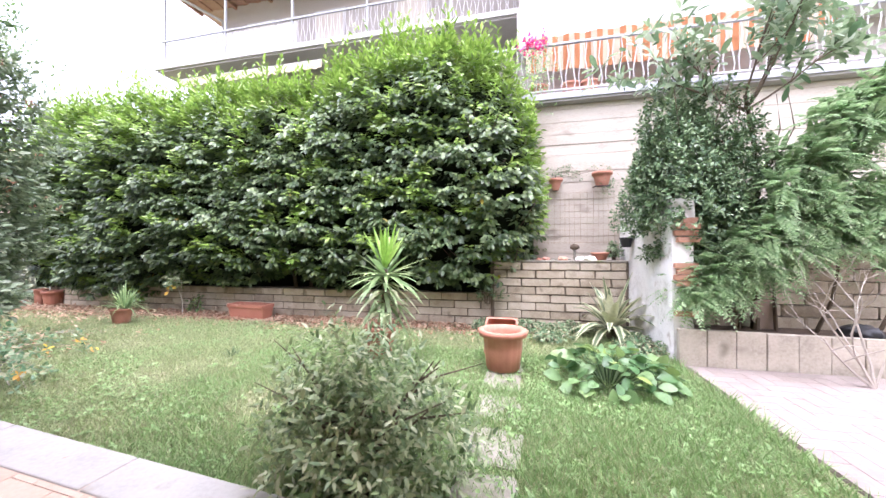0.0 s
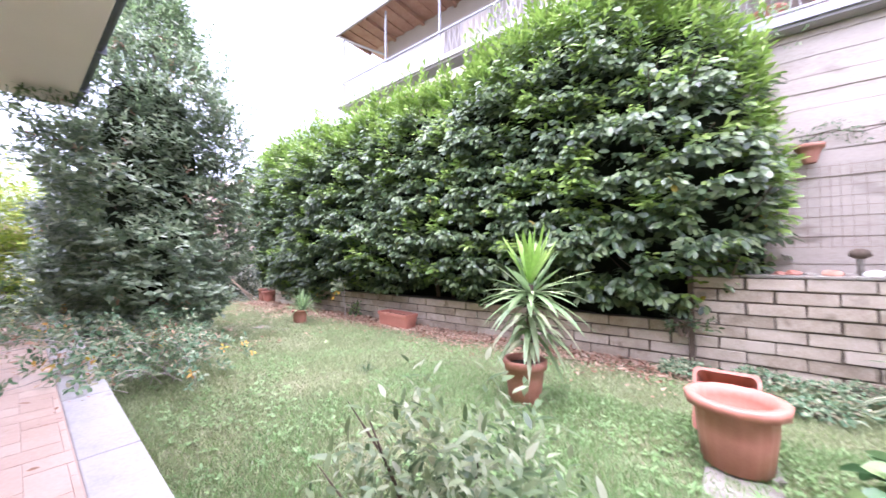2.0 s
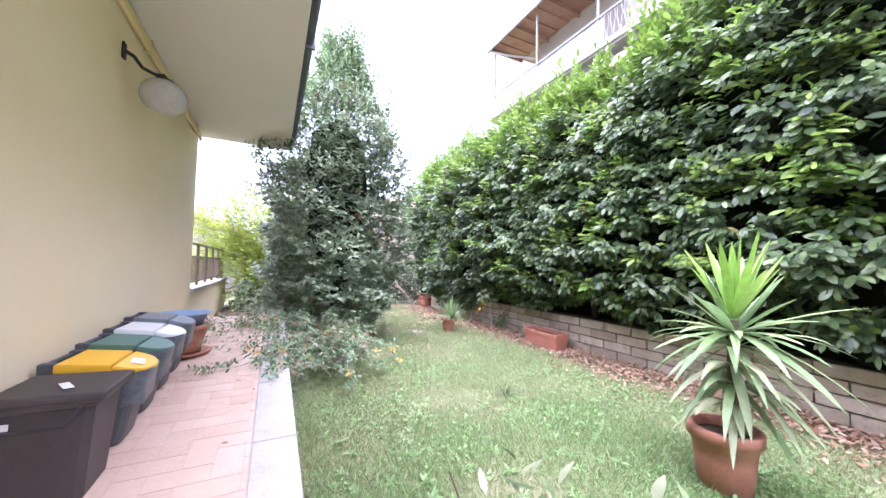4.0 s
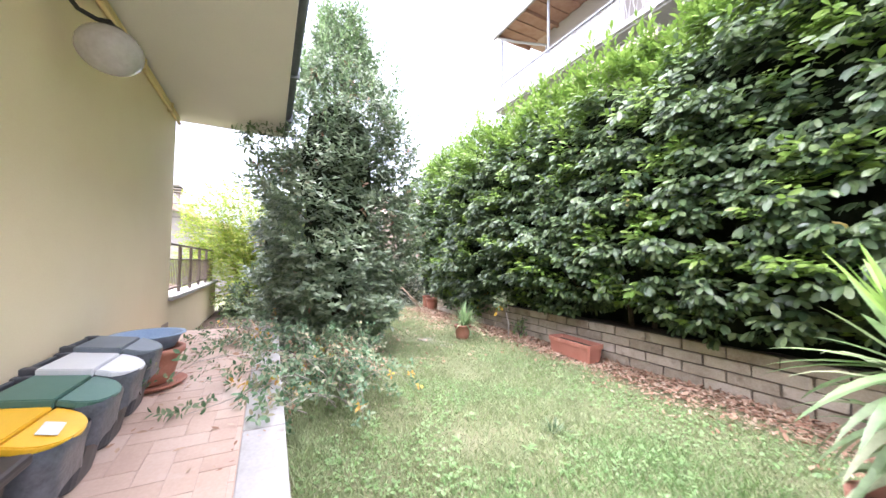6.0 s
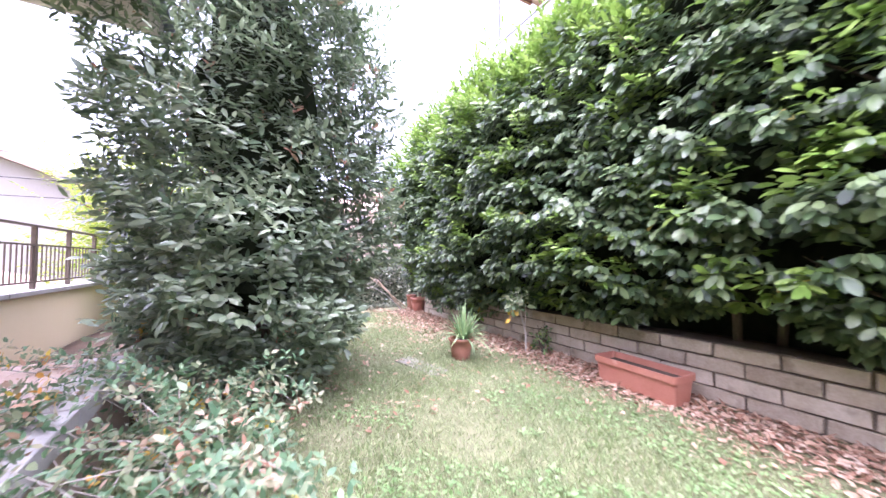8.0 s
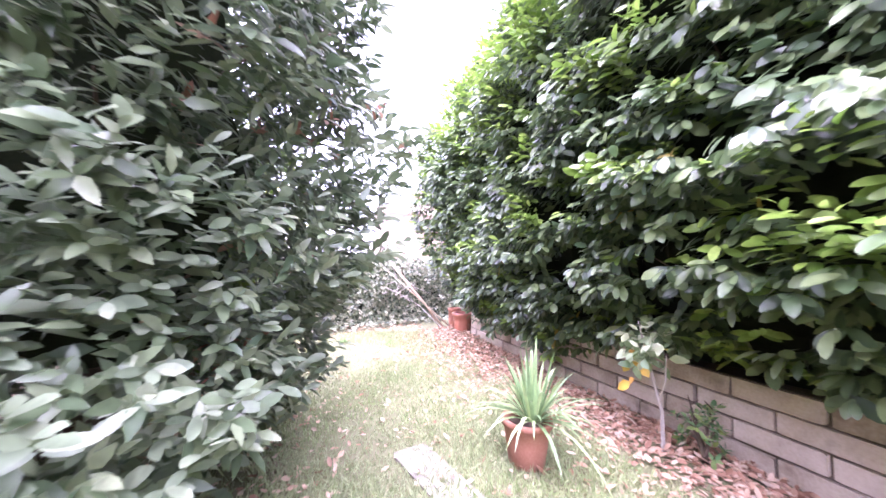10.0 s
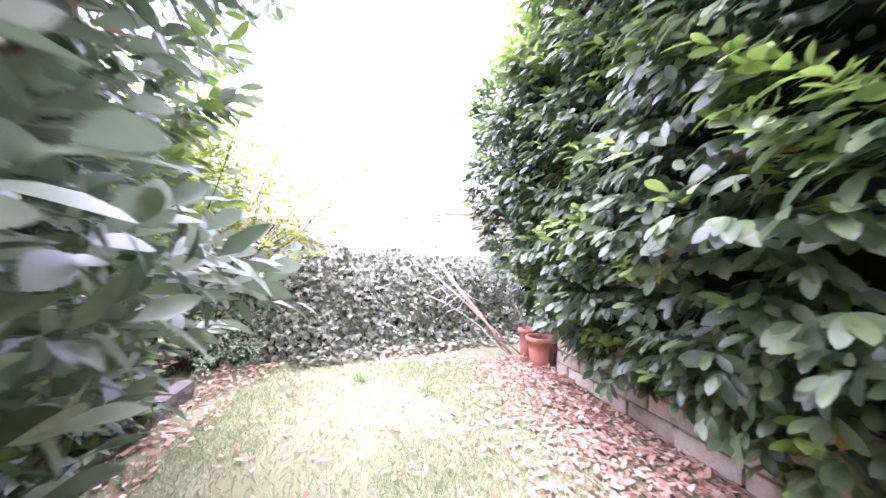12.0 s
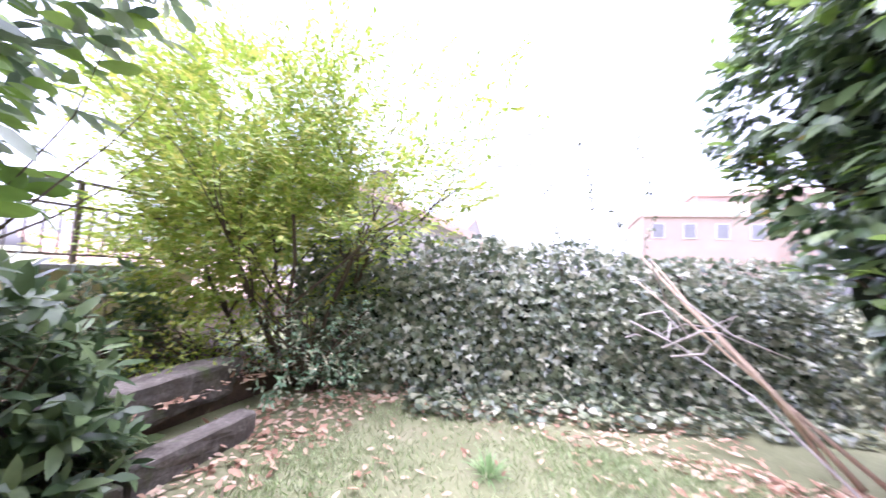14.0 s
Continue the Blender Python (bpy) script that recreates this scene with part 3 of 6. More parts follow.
# neighbours' terrace slab above the tall wall
slab = thing("terrace_slab", "grey concrete slab edge of the neighbours' terrace", "slab", kind="structure")
part("slab_body", a_box(-2.6, 7.0, 6.78, 11.0, 4.2, 4.37, 0.01), M_SLAB, slab)
part("edge_strip", a_box(-2.62, 7.0, 6.74, 6.778, 4.24, 4.36, 0.004), M_RAIL, slab)

# ---- neighbours' building ----
house = thing("apartment_building", "white apartment building with balconies and wooden eaves", "building")
part("wall", a_box(-11.2, -0.05, 11.0, 20.0, 0.0, 10.9), M_FACADE, house)
part("wing_wall", a_box(-0.05, 9.0, 9.2, 20.0, 4.37, 10.9), M_FACADE, house)
part("wing_band", a_box(-0.1, 9.0, 8.6, 9.2, 6.35, 7.3, 0.01), M_WHITE, house)
balc = part("balcony_slab", a_box(-12.65, -0.06, 9.5, 11.0, 7.74, 7.9, 0.01), M_SLAB, house)
part("slab_lip", a_box(-12.7, -0.06, 9.42, 9.5, 7.8, 7.95, 0.01), M_WHITE, balc)
roof = part("roof", a_box(-12.5, -0.1, 9.3, 20.0, 10.95, 11.1, 0.01), M_ROOF, house)
me = finish(a_box(0, 0.178, 9.32, 10.99, -0.06, 0.02), "eave_board", M_WOOD)
for i in range(66):
    piece("eave_board", me, roof, pose(-12.4 + i * 0.185, 0, 10.92 - 0.02 * (i % 3)))
me = finish(a_box(0, 0.1, 9.35, 11.0, 10.72, 10.86), "rafter", M_WOOD)
for i in range(8):
    piece("rafter", me, roof, pose(-12.4 + i * 1.6, 0, 0))
part("fascia", a_box(-12.56, -0.1, 9.22, 9.3, 10.72, 11.02, 0.01), M_SLAB, roof)
bm = bmesh.new()
tube(bm, [(-12.4, 9.3, 10.75), (-11.9, 9.8, 10.45), (-11.3, 10.9, 10.3), (-11.26, 10.94, 9.6), (-11.26, 10.94, 8.0)], 0.05, 8)
part("downpipe", bm, M_WHITE, house, smooth=True)
for i in range(5):
    part("balcony_post", a_box(-12.4 + i * 2.6, -12.34 + i * 2.6, 9.52, 9.58, 7.82, 10.75), M_RAIL, house)
brail = part("balcony_railing", a_box(-12.5, -0.06, 9.5, 9.56, 8.8, 8.85), M_RAIL, house)
wavy = [finish(tube(bmesh.new(), [(0, 9.53, 7.9), (k, 9.53, 8.15), (-k, 9.53, 8.5), (0, 9.53, 8.8)], 0.012, 4), "wavy_bar", M_WHITE) for k in (0.03, -0.03)]
for i in range(118):
    piece("wavy_bar", wavy[i % 2], brail, pose(-12.4 + i * 0.105, 0, 0))
part("privacy_screen", a_box(-12.4, -7.0, 9.55, 9.57, 7.95, 8.75), M_WHITE, brail)
for x0 in (-10.2, -7.3, -4.2):
    w = part("window", a_box(x0, x0 + 1.2, 10.95, 11.02, 7.85, 10.05), M_WHITE, house)
    part("pane", a_box(x0 + 0.08, x0 + 1.12, 10.93, 10.948, 7.95, 9.95), M_SHUTTER, w)
for x0 in (-9.0, -5.0, -2.4):
    w = part("window", a_box(x0, x0 + 1.1, 10.95, 11.02, 4.5, 6.6), M_WHITE, house)
    part("pane", a_box(x0 + 0.08, x0 + 1.02, 10.93, 10.948, 4.6, 6.5), M_SHUTTER, w)

roll = thing("rolled_awning", "rolled white awning with a scalloped valance under the balcony", "awning")
bm = bmesh.new()
tube(bm, [(-11.9, 9.75, 7.45), (-6.2, 9.75, 7.45)], 0.09, 12)
part("roller", bm, M_WHITE, roll, smooth=True)
me = finish(a_box(0, 0.149, 9.655, 9.67, 7.2, 7.45), "scallop", M_STRIPE_C)
for i in range(38):
    piece("scallop", me, roll, pose(-11.9 + i * 0.15, 0, 0.03 * (i % 2)))

# railing, hanging striped curtains and pots of the lower terrace
trail = thing("terrace_railing", "white railing of bent bars above the tall wall", "railing")
part("top_rail", a_box(-2.5, 7.0, 6.84, 6.9, 5.32, 5.36, 0.004), M_RAIL, trail)
part("bottom_rail", a_box(-2.5, 7.0, 6.85, 6.89, 4.44, 4.47), M_WHITE, trail)
bm = bmesh.new()
tube(bm, [(0, 0, 4.37), (0.03, 0, 4.6), (-0.03, 0, 5.0), (0.0, 0, 5.33)], 0.011, 5)
bar = finish(bm, "bent_bar", M_WHITE)
bm = bmesh.new()
tube(bm, [(0, 0, 4.37), (-0.03, 0, 4.7), (0.03, 0, 5.1), (0.0, 0, 5.33)], 0.011, 5)
bar2 = finish(bm, "bent_bar", M_WHITE)
for i in range(80):
    piece("bent_bar", bar if i % 2 else bar2, trail, pose(-2.45 + i * 0.118, 6.87, 0))
awn = thing("striped_awning", "orange and cream striped awning hanging behind the railing", "awning")
for i in range(50):
    x0 = 0.1 + i * 0.11
    bm = bmesh.new()
    vs = []
    for j in range(9):
        z = 6.4 - 1.2 * j / 8
        y = 8.5 - 0.9 * min(1, j / 3) + 0.04 * math.sin(i * 1.3)
        y2 = 8.5 - 0.9 * min(1, j / 3) + 0.04 * math.sin((i + 1) * 1.3)
        vs.append((bm.verts.new((x0, y, z)), bm.verts.new((x0 + 0.109, y2, z))))
    for a, b in zip(vs, vs[1:]):
        bm.faces.new((a[0], a[1], b[1], b[0]))
    bmesh.ops.solidify(bm, geom=list(bm.faces), thickness=0.006)
    part("stripe", bm, M_STRIPE_O if i % 2 else M_STRIPE_C, awn)


# ---- planting: hedge ----
def hedge_front(x, z):
    """The y of the hedge's face; it overhangs the low wall and rounds back at the top."""
    y = 5.66 - 0.1 * min(1, max(0, (-5.5 - x) / 3)) - 0.2 * min(1, max(0, (-10.3 - x) / 1.2)) * min(1, max(0, (z - 1.5) / 0.8))
    y += 0.26 * min(1, max(0, (-8.8 - x) / 1.6))
    if z < 1.5:
        hang = min(1, max(0, -9.2 - x)) * min(1, max(0, (x + 11.1) / 0.4))
        y += (0.64 - 0.2 * min(1, max(0, (-7.2 - x) / 1.5)) - 0.17 * hang) * ((1.5 - z) / 0.8) ** 1.3
    top = hedge_top(x)
    k = max(0.0, (z - (top - 1.2)) / 1.2)
    y += 0.7 * k ** 2
    y += 0.24 * noise.noise(Vector((x * 0.9, z * 0.9, 2))) + 0.27 * noise.noise(Vector((x * 2.0, z * 2.9, 5)))
    e = max(0.0, x + 0.55 + 0.55 * min(1, max(0, (1.9 - z) / 1.2))) / 0.9
    y += 0.9 * e ** 2
    return y


def hedge_top(x):
    t = 4.72 + 0.62 * math.exp(-((x + 2.0) / 1.6) ** 2) + 0.15 * min(1, max(0, (-4.0 - x) / 3))
    t += 0.3 * noise.noise(Vector((x * 1.3, 0, 9))) + 0.24 * noise.noise(Vector((x * 4.1, 0, 3)))
    if x > -0.6:
        t -= 1.6 * ((x + 0.6) / 0.9) ** 2
    if x < -12.2:
        t -= 0.8 * ((-12.2 - x) / 0.7) ** 2
    return t


def laurel(x0, x1, seed, label):
    rng = np.random.default_rng(seed)
    ob = thing("laurel_shrub", label, "hedge shrub", "laurel hedge", at=((x0 + x1) / 2, 6.75, 0.3))
    base = Vector(ob.location)
    area = (x1 - x0) * 3.9
    n = int(area * 290)
    x = rng.uniform(x0 - 0.1, x1 + 0.1, n)
    tops = np.array([hedge_top(v) for v in x])
    low = 0.8 - 0.46 * np.clip((-6.4 - x) / 2.5, 0, 1) - 0.13 * np.clip(-9.2 - x, 0, 1) + 0.12 * np.sin(x * 2.3)
    z = low + (tops - low) * rng.uniform(0, 1, n)
    gap = np.array([noise.noise(Vector((a * 1.9, 11, b * 4.4))) for a, b in zip(x, z)])
    keep = rng.uniform(0, 1, n) < np.clip(0.75 + 2.2 * gap, 0.12, 1)
    keep &= x > -12.0 - 0.9 * np.clip((z - 1.1) / 1.2, 0, 1)
    keep &= (x > -11.3) | (z > 0.62)
    x, z, tops = x[keep], z[keep], tops[keep]
    n = len(x)
    depth = np.abs(rng.normal(0, 0.16, n)) - 0.03
    deep = rng.uniform(0, 1, n) < 0.25
    depth[deep] += rng.uniform(0.1, 0.55, deep.sum())
    depth -= 0.13 * np.clip(np.array([noise.noise(Vector((a * 1.9, 11, b * 4.4))) for a, b in zip(x, z)]), 0, 1)
    y = np.array([hedge_front(a, b) for a, b in zip(x, z)]) + depth
    k = np.clip((z - (tops - 1.3)) / 1.3, 0, 1)
    ax = np.stack([rng.normal(0, 0.45, n) + 0.5 * np.clip((x + 0.6) / 0.6, 0, 1), -0.9 + 0.45 * k + rng.normal(0, 0.25, n), 0.12 + 0.8 * k + rng.normal(0, 0.22, n)], -1)
    pos = np.stack([x, y, z], -1)
    # back and top fill
    m = int((x1 - x0) * 170)
    bx = rng.uniform(x0, x1, m)
    bt = np.array([hedge_top(v) for v in bx])
    by = rng.uniform(6.3, 7.4, m)
    bz = bt - 0.25 * np.abs(by - 6.5) - np.abs(rng.normal(0, 0.25, m))
    bpos = np.stack([bx, by, bz], -1)
    bax = np.stack([rng.normal(0, 0.4, m), rng.normal(0, 0.4, m), np.ones(m)], -1)
    patch = np.array([noise.noise(Vector((a * 1.4, 31, b * 2.2))) for a, b in zip(x, z)])
    ku = np.clip((z - (tops - 1.9)) / 1.9, 0, 1)
    young = rng.uniform(0, 1, n) < np.clip(0.9 * k + 0.45 * ku ** 1.5 + 1.4 * np.clip(patch - 0.03, 0, 1) + 0.06 + 0.16 * ku * (x < -5.5), 0, 0.9)
    old = sprays(pos[~young], ax[~young], 7, 0.18, 0.14, 0.06, 0.6, 66, rng)
    new_l = join_leaves(sprays(pos[young], ax[young] + np.array([0, 0, 0.25]), 7, 0.19, 0.138, 0.049, 0.3, 60, rng), sprigs(bpos, bax, 7, 0.16, 0.14, 0.05, 52, rng))
    # long leader shoots at the crest
    q = int((x1 - x0) * 34)
    lx = rng.uniform(x0, x1, q)
    lpos = np.stack([lx, rng.uniform(5.9, 6.8, q), np.array([hedge_top(v) for v in lx]) - 0.15], -1)
    lax = np.stack([rng.normal(0, 0.2, q), rng.normal(-0.1, 0.2, q), np.ones(q)], -1)
    lead = sprigs(lpos, lax, 12, 0.5, 0.13, 0.042, 42, rng)
    off = np.array(base)
    shift = lambda s: (s[0] - off, *s[1:])
    c = new("crown", leaf_mesh("crown", shift(old), M_LAUREL, shape="oval"))
    c.parent = ob
    tagged(c, "dark glossy laurel leaves")
    c = new("young_growth", leaf_mesh("young_growth", shift(join_leaves(new_l, lead)), M_YOUNG, shape="oval"))
    c.parent = ob
    tagged(c, "bright green young laurel shoots")
    a = rng.choice(np.flatnonzero(z < 2.4), int((x1 - x0) * 4))
    c = new("aged_leaves", leaf_mesh("aged_leaves", shift(sprigs(pos[a] - np.array([0, 0.06, 0]), ax[a], 2, 0.04, 0.13, 0.055, 70, rng)), M_AGED))
    c.parent = ob
    tagged(c, "a few yellowed and browned leaves")
    # trunk and limbs inside
    bm = bmesh.new()
    r = random.Random(seed)
    for i in range(5):
        p = Vector((r.uniform(-0.6, 0.6), r.uniform(-0.15, 0.15), 0.0))
        pts = [p]
        for s in range(5):
            p = p + Vector((r.uniform(-0.22, 0.22), r.uniform(-0.2, 0.12), 0.72))
            pts.append(p)
        tube(bm, pts, [0.045, 0.04, 0.033, 0.026, 0.018, 0.008], 7)
        for s in range(1, 5):
            d = Vector((r.uniform(-0.7, 0.7), -0.75, 0.3))
            tube(bm, [pts[s], pts[s] + d * 0.5, pts[s] + d + Vector((0, 0, 0.1))], [0.02, 0.014, 0.005], 5)
    part("trunk", bm, M_BARK, ob)
    # near-black sheet standing in for the shade among the inner twigs
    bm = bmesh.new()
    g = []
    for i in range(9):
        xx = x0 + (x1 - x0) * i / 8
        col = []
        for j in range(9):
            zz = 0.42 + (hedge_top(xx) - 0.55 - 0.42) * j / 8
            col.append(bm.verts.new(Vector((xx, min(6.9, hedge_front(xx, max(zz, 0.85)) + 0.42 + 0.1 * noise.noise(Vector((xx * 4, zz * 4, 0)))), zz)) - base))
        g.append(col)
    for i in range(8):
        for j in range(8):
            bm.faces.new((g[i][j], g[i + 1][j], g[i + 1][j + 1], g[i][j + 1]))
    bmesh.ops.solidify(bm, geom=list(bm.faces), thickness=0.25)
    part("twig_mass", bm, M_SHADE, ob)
    return ob


for i in range(7):
    x0 = -12.9 + i * 1.874
    laurel(x0, x0 + 1.874, 100 + i, "tall clipped cherry laurel with glossy leaves behind the low wall" if i < 5 else "tall bushy cherry laurel with bright young shoots")
bm = bmesh.new()
box(bm, -12.6, -0.52, 6.64, 8.6, -0.1, 0.58)
solid("bank_soil", bm, M_POTSOIL, "raised soil behind the low wall", "soil", kind="structure")


# ---- planting: trees and shrubs ----
def limbs(bm, start, heading, length, radius, levels, r, spread=0.6, up=0.2, tips=None, seg=7):
    p, d = Vector(start), Vector(heading).normalized()
    pts, rad = [p.copy()], [radius]
    for s in range(4):
        d = (d + Vector((r.gauss(0, 0.14), r.gauss(0, 0.14), r.gauss(0, 0.1) + up * 0.2))).normalized()
        p = p + d * length / 4
        pts.append(p.copy())
        rad.append(radius * (1 - 0.2 * (s + 1)) if levels == 0 else radius * (1 - 0.11 * (s + 1)))
    tube(bm, pts, rad, seg)
    if tips is not None:
        for q in pts[2:]:
            tips.append((q, d.copy()))
    if levels:
        for i in range(3 if levels > 1 else 4):
            k = r.choice((2, 3, 4))
            dd = (d + Vector((r.gauss(0, spread), r.gauss(0, spread), r.gauss(0, spread * 0.5) + up))).normalized()
            limbs(bm, pts[k], dd, length * r.uniform(0.55, 0.8), rad[k] * 0.65, levels - 1, r, spread, up, tips, max(4, seg - 1))


def cloud(ob, name, mat, centre_fn, n, k, span, ln, wd, angle, rng, label="", shape="leaf", droop=0.2):
    pos, ax = centre_fn(n, rng)
    c = new(name, leaf_mesh(name, sprigs(pos, ax, k, span, ln, wd, angle, rng), mat, droop=droop, shape=shape))
    c.parent = ob
    if label:
        tagged(c, label)
    return c


tree = thing("evergreen_tree", "tall dense conical evergreen tree with leathery dark leaves", "tree", at=(-7.7, 2.4, 0))
bm = bmesh.new()
r = random.Random(11)
tube(bm, [(0, 0, -0.1), (0.04, 0.02, 0.6), (-0.03, 0.03, 1.8), (0.03, 0, 3.2), (0, 0.03, 4.6), (0, -0.1, 6.1)], [0.11, 0.09, 0.075, 0.055, 0.035, 0.008], 10)
for i in range(34):
    z = 0.5 + 5.0 * i / 34
    a = i * 2.4
    ln = 0.75 if z < 3 else 0.75 * (6.4 - z) / 3.4
    d = Vector((math.cos(a), math.sin(a), 0.35))
    tube(bm, [(0, 0, z), d * ln * 0.5 + Vector((0, 0, z)), d * ln + Vector((0, 0, z + 0.15))], [0.022, 0.015, 0.006], 5)
part("trunk", bm, M_BARK, tree)


def tree_radius(z, a):
    base = np.interp(z, [0.3, 0.6, 1.2, 2.2, 3.2, 4.0, 4.5, 5.0, 5.6, 6.4], [0.75, 1.02, 1.2, 1.27, 1.25, 1.16, 0.88, 0.56, 0.33, 0.05])
    wob = 1 + 0.13 * np.sin(3 * a + z * 1.7) + 0.08 * np.sin(5 * a - z * 3.1)
    return base * wob * (1 + 0.1 * np.sin(z * 8.5 + 2 * a))


def tree_shell(n, rng):
    z = 0.22 + 6.0 * rng.beta(1.12, 1.6, n)
    a = rng.uniform(0, TAU, n)
    rad = tree_radius(z, a) * np.clip(1 - np.abs(rng.normal(0, 0.17, n)), 0.12, 1.06)
    pos = np.stack([rad * np.cos(a), rad * np.sin(a), z], -1)
    ax = np.stack([np.cos(a), np.sin(a), 0.55 + 0.35 * (z > 3)], -1) + rng.normal(0, 0.4, (n, 3))
    return pos, ax


def tree_top(n, rng):
    z = rng.uniform(3.4, 6.1, n)
    a = rng.uniform(0, TAU, n)
    rad = tree_radius(z, a) * rng.uniform(0.8, 1.1, n)
    return np.stack([rad * np.cos(a), rad * np.sin(a), z], -1), np.stack([0.35 * np.cos(a), 0.35 * np.sin(a), np.ones(n)], -1) + rng.normal(0, 0.15, (n, 3))


# near-black shell in the crown: its inner shade given as colour
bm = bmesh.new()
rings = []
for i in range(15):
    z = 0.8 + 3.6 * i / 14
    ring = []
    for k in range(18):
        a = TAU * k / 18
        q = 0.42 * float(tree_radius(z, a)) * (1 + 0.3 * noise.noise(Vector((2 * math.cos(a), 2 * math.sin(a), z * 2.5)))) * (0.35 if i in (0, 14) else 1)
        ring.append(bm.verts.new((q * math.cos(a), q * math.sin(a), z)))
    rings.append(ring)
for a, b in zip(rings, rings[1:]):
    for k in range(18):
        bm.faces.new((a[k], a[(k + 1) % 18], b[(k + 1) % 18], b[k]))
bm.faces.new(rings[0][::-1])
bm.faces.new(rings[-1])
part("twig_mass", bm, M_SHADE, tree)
rng = np.random.default_rng(21)
pos, ax = tree_shell(5200, rng)
c = new("crown", leaf_mesh("crown", join_leaves(sprigs(pos[:3300], ax[:3300], 7, 0.13, 0.118, 0.041, 58, rng), sprays(pos[3300:], ax[3300:] * np.array([1, 1, 0.6]), 7, 0.17, 0.12, 0.044, 0.35, 62, rng)), M_BAY))
c.parent = tree
# lower sprays take the lightened leaf colour to brighten the dark skirt
a = rng.uniform(0, TAU, 620)
z = rng.uniform(0.15, 1.7, 620)
rad = tree_radius(z, a) * rng.uniform(0.8, 1.08, 620)
pos, ax = np.stack([rad * np.cos(a), rad * np.sin(a), z], -1), np.stack([np.cos(a), np.sin(a), 0.5 + rng.normal(0, 0.2, 620)], -1) + rng.normal(0, 0.25, (620, 3))
c = new("lower_skirt", leaf_mesh("lower_skirt", sprays(pos, ax, 7, 0.16, 0.115, 0.046, 0.15, 66, rng), M_BAY_LIT, shape="oval"))
c.parent = tree
tagged(c, "drooping lower sprays, leaf colour lightened as if lit")
cloud(tree, "upper_growth", M_SPIRE, tree_top, 480, 18, 0.55, 0.075, 0.025, 50, rng, "long upright leafy shoots")
cloud(tree, "old_leaves", M_BAY_RED, tree_shell, 170, 4, 0.05, 0.1, 0.036, 60, rng, "scattered reddish old leaves")

# bushy laurel next to the stone edging
def round_shrub(name, label, category, at, rx, ry, h, mat, seed, n, k, span, ln, wd, low=0.05, loose=0.28, stems=7, leaf_shape="leaf", droop=0.2, z_pow=1.0, bare=0.0, group=""):
    rng = np.random.default_rng(seed)
    r = random.Random(seed)
    ob = thing(name, label, category, group, at=at)
    bm = bmesh.new()
    for i in range(stems):
        a = TAU * i / stems + r.uniform(-0.3, 0.3)
        e = Vector((rx * 0.75 * math.cos(a), ry * 0.75 * math.sin(a), h * r.uniform(0.55, 0.95)))
        mid = Vector((e.x * 0.4, e.y * 0.4, e.z * 0.55))
        tube(bm, [(r.uniform(-0.05, 0.05), r.uniform(-0.05, 0.05), -0.03), mid, e], [0.014, 0.01, 0.003], 5)
        for q in range(3):
            d = Vector((r.gauss(0, 0.25) * rx, r.gauss(0, 0.25) * ry, r.uniform(0.05, 0.2) * h))
            tube(bm, [mid.lerp(e, q / 3), mid.lerp(e, q / 3) + d * 0.5, mid.lerp(e, q / 3) + d], [0.007, 0.005, 0.002], 4)
    part("woody_base", bm, M_BARK, ob)

    def shell(n, rng):
        d = unit(rng.normal(0, 1, (n, 3)))
        d[:, 2] = np.abs(d[:, 2]) ** z_pow
        d = unit(d)
        rad = np.clip(1 - np.abs(rng.normal(0, loose, n)), bare, 1.1) * (1 + 0.15 * np.sin(3.1 * np.arctan2(d[:, 1], d[:, 0]) + 4 * d[:, 2]))
        pos = d * rad[:, None] * np.array([rx, ry, h - low]) + np.array([0, 0, low])
        return pos, d + np.array([0, 0, 0.45]) + rng.normal(0, 0.35, (n, 3))

    cloud(ob, "foliage", mat, shell, n, k, span, ln, wd, 58, rng, shape=leaf_shape, droop=droop)
    return ob


round_shrub("laurel_bush", "dark broad-leaved bush beside the stone edging", "shrub", (-10.0, 2.05, 0), 0.42, 0.38, 1.0, M_LAUREL, 31, 330, 6, 0.12, 0.14, 0.05)
round_shrub("holly_shrub", "loose greyish holly-like shrub at the lawn's edge", "shrub", (-0.9, 1.8, 0), 0.62, 0.35, 0.9, M_HOLLY, 32, 1150, 6, 0.12, 0.064, 0.021, loose=0.42, stems=11, z_pow=0.8)
round_shrub("dark_shrub", "dark shrub in the shade by the parapet", "shrub", (-11.0, 0.75, 0), 0.6, 0.4, 1.0, M_LAUREL, 33, 260, 6, 0.1, 0.1, 0.045)

# second leafy tree past the evergreen
bay2 = thing("laurel_tree", "loose laurel tree with broad leaves beside the lawn", "tree", at=(-9.15, 2.4, 0))
bm = bmesh.new()
r = random.Random(36)
tips = []
for d in ((-0.2, 0.3, 1), (0.25, 0.2, 1), (0.0, -0.3, 1), (-0.3, -0.1, 1.1)):
    limbs(bm, (0, 0, -0.05), d, 1.5, 0.013, 1, r, 0.35, 0.3, tips, 6)
part("trunk", bm, M_BARK, bay2)
rng = np.random.default_rng(36)


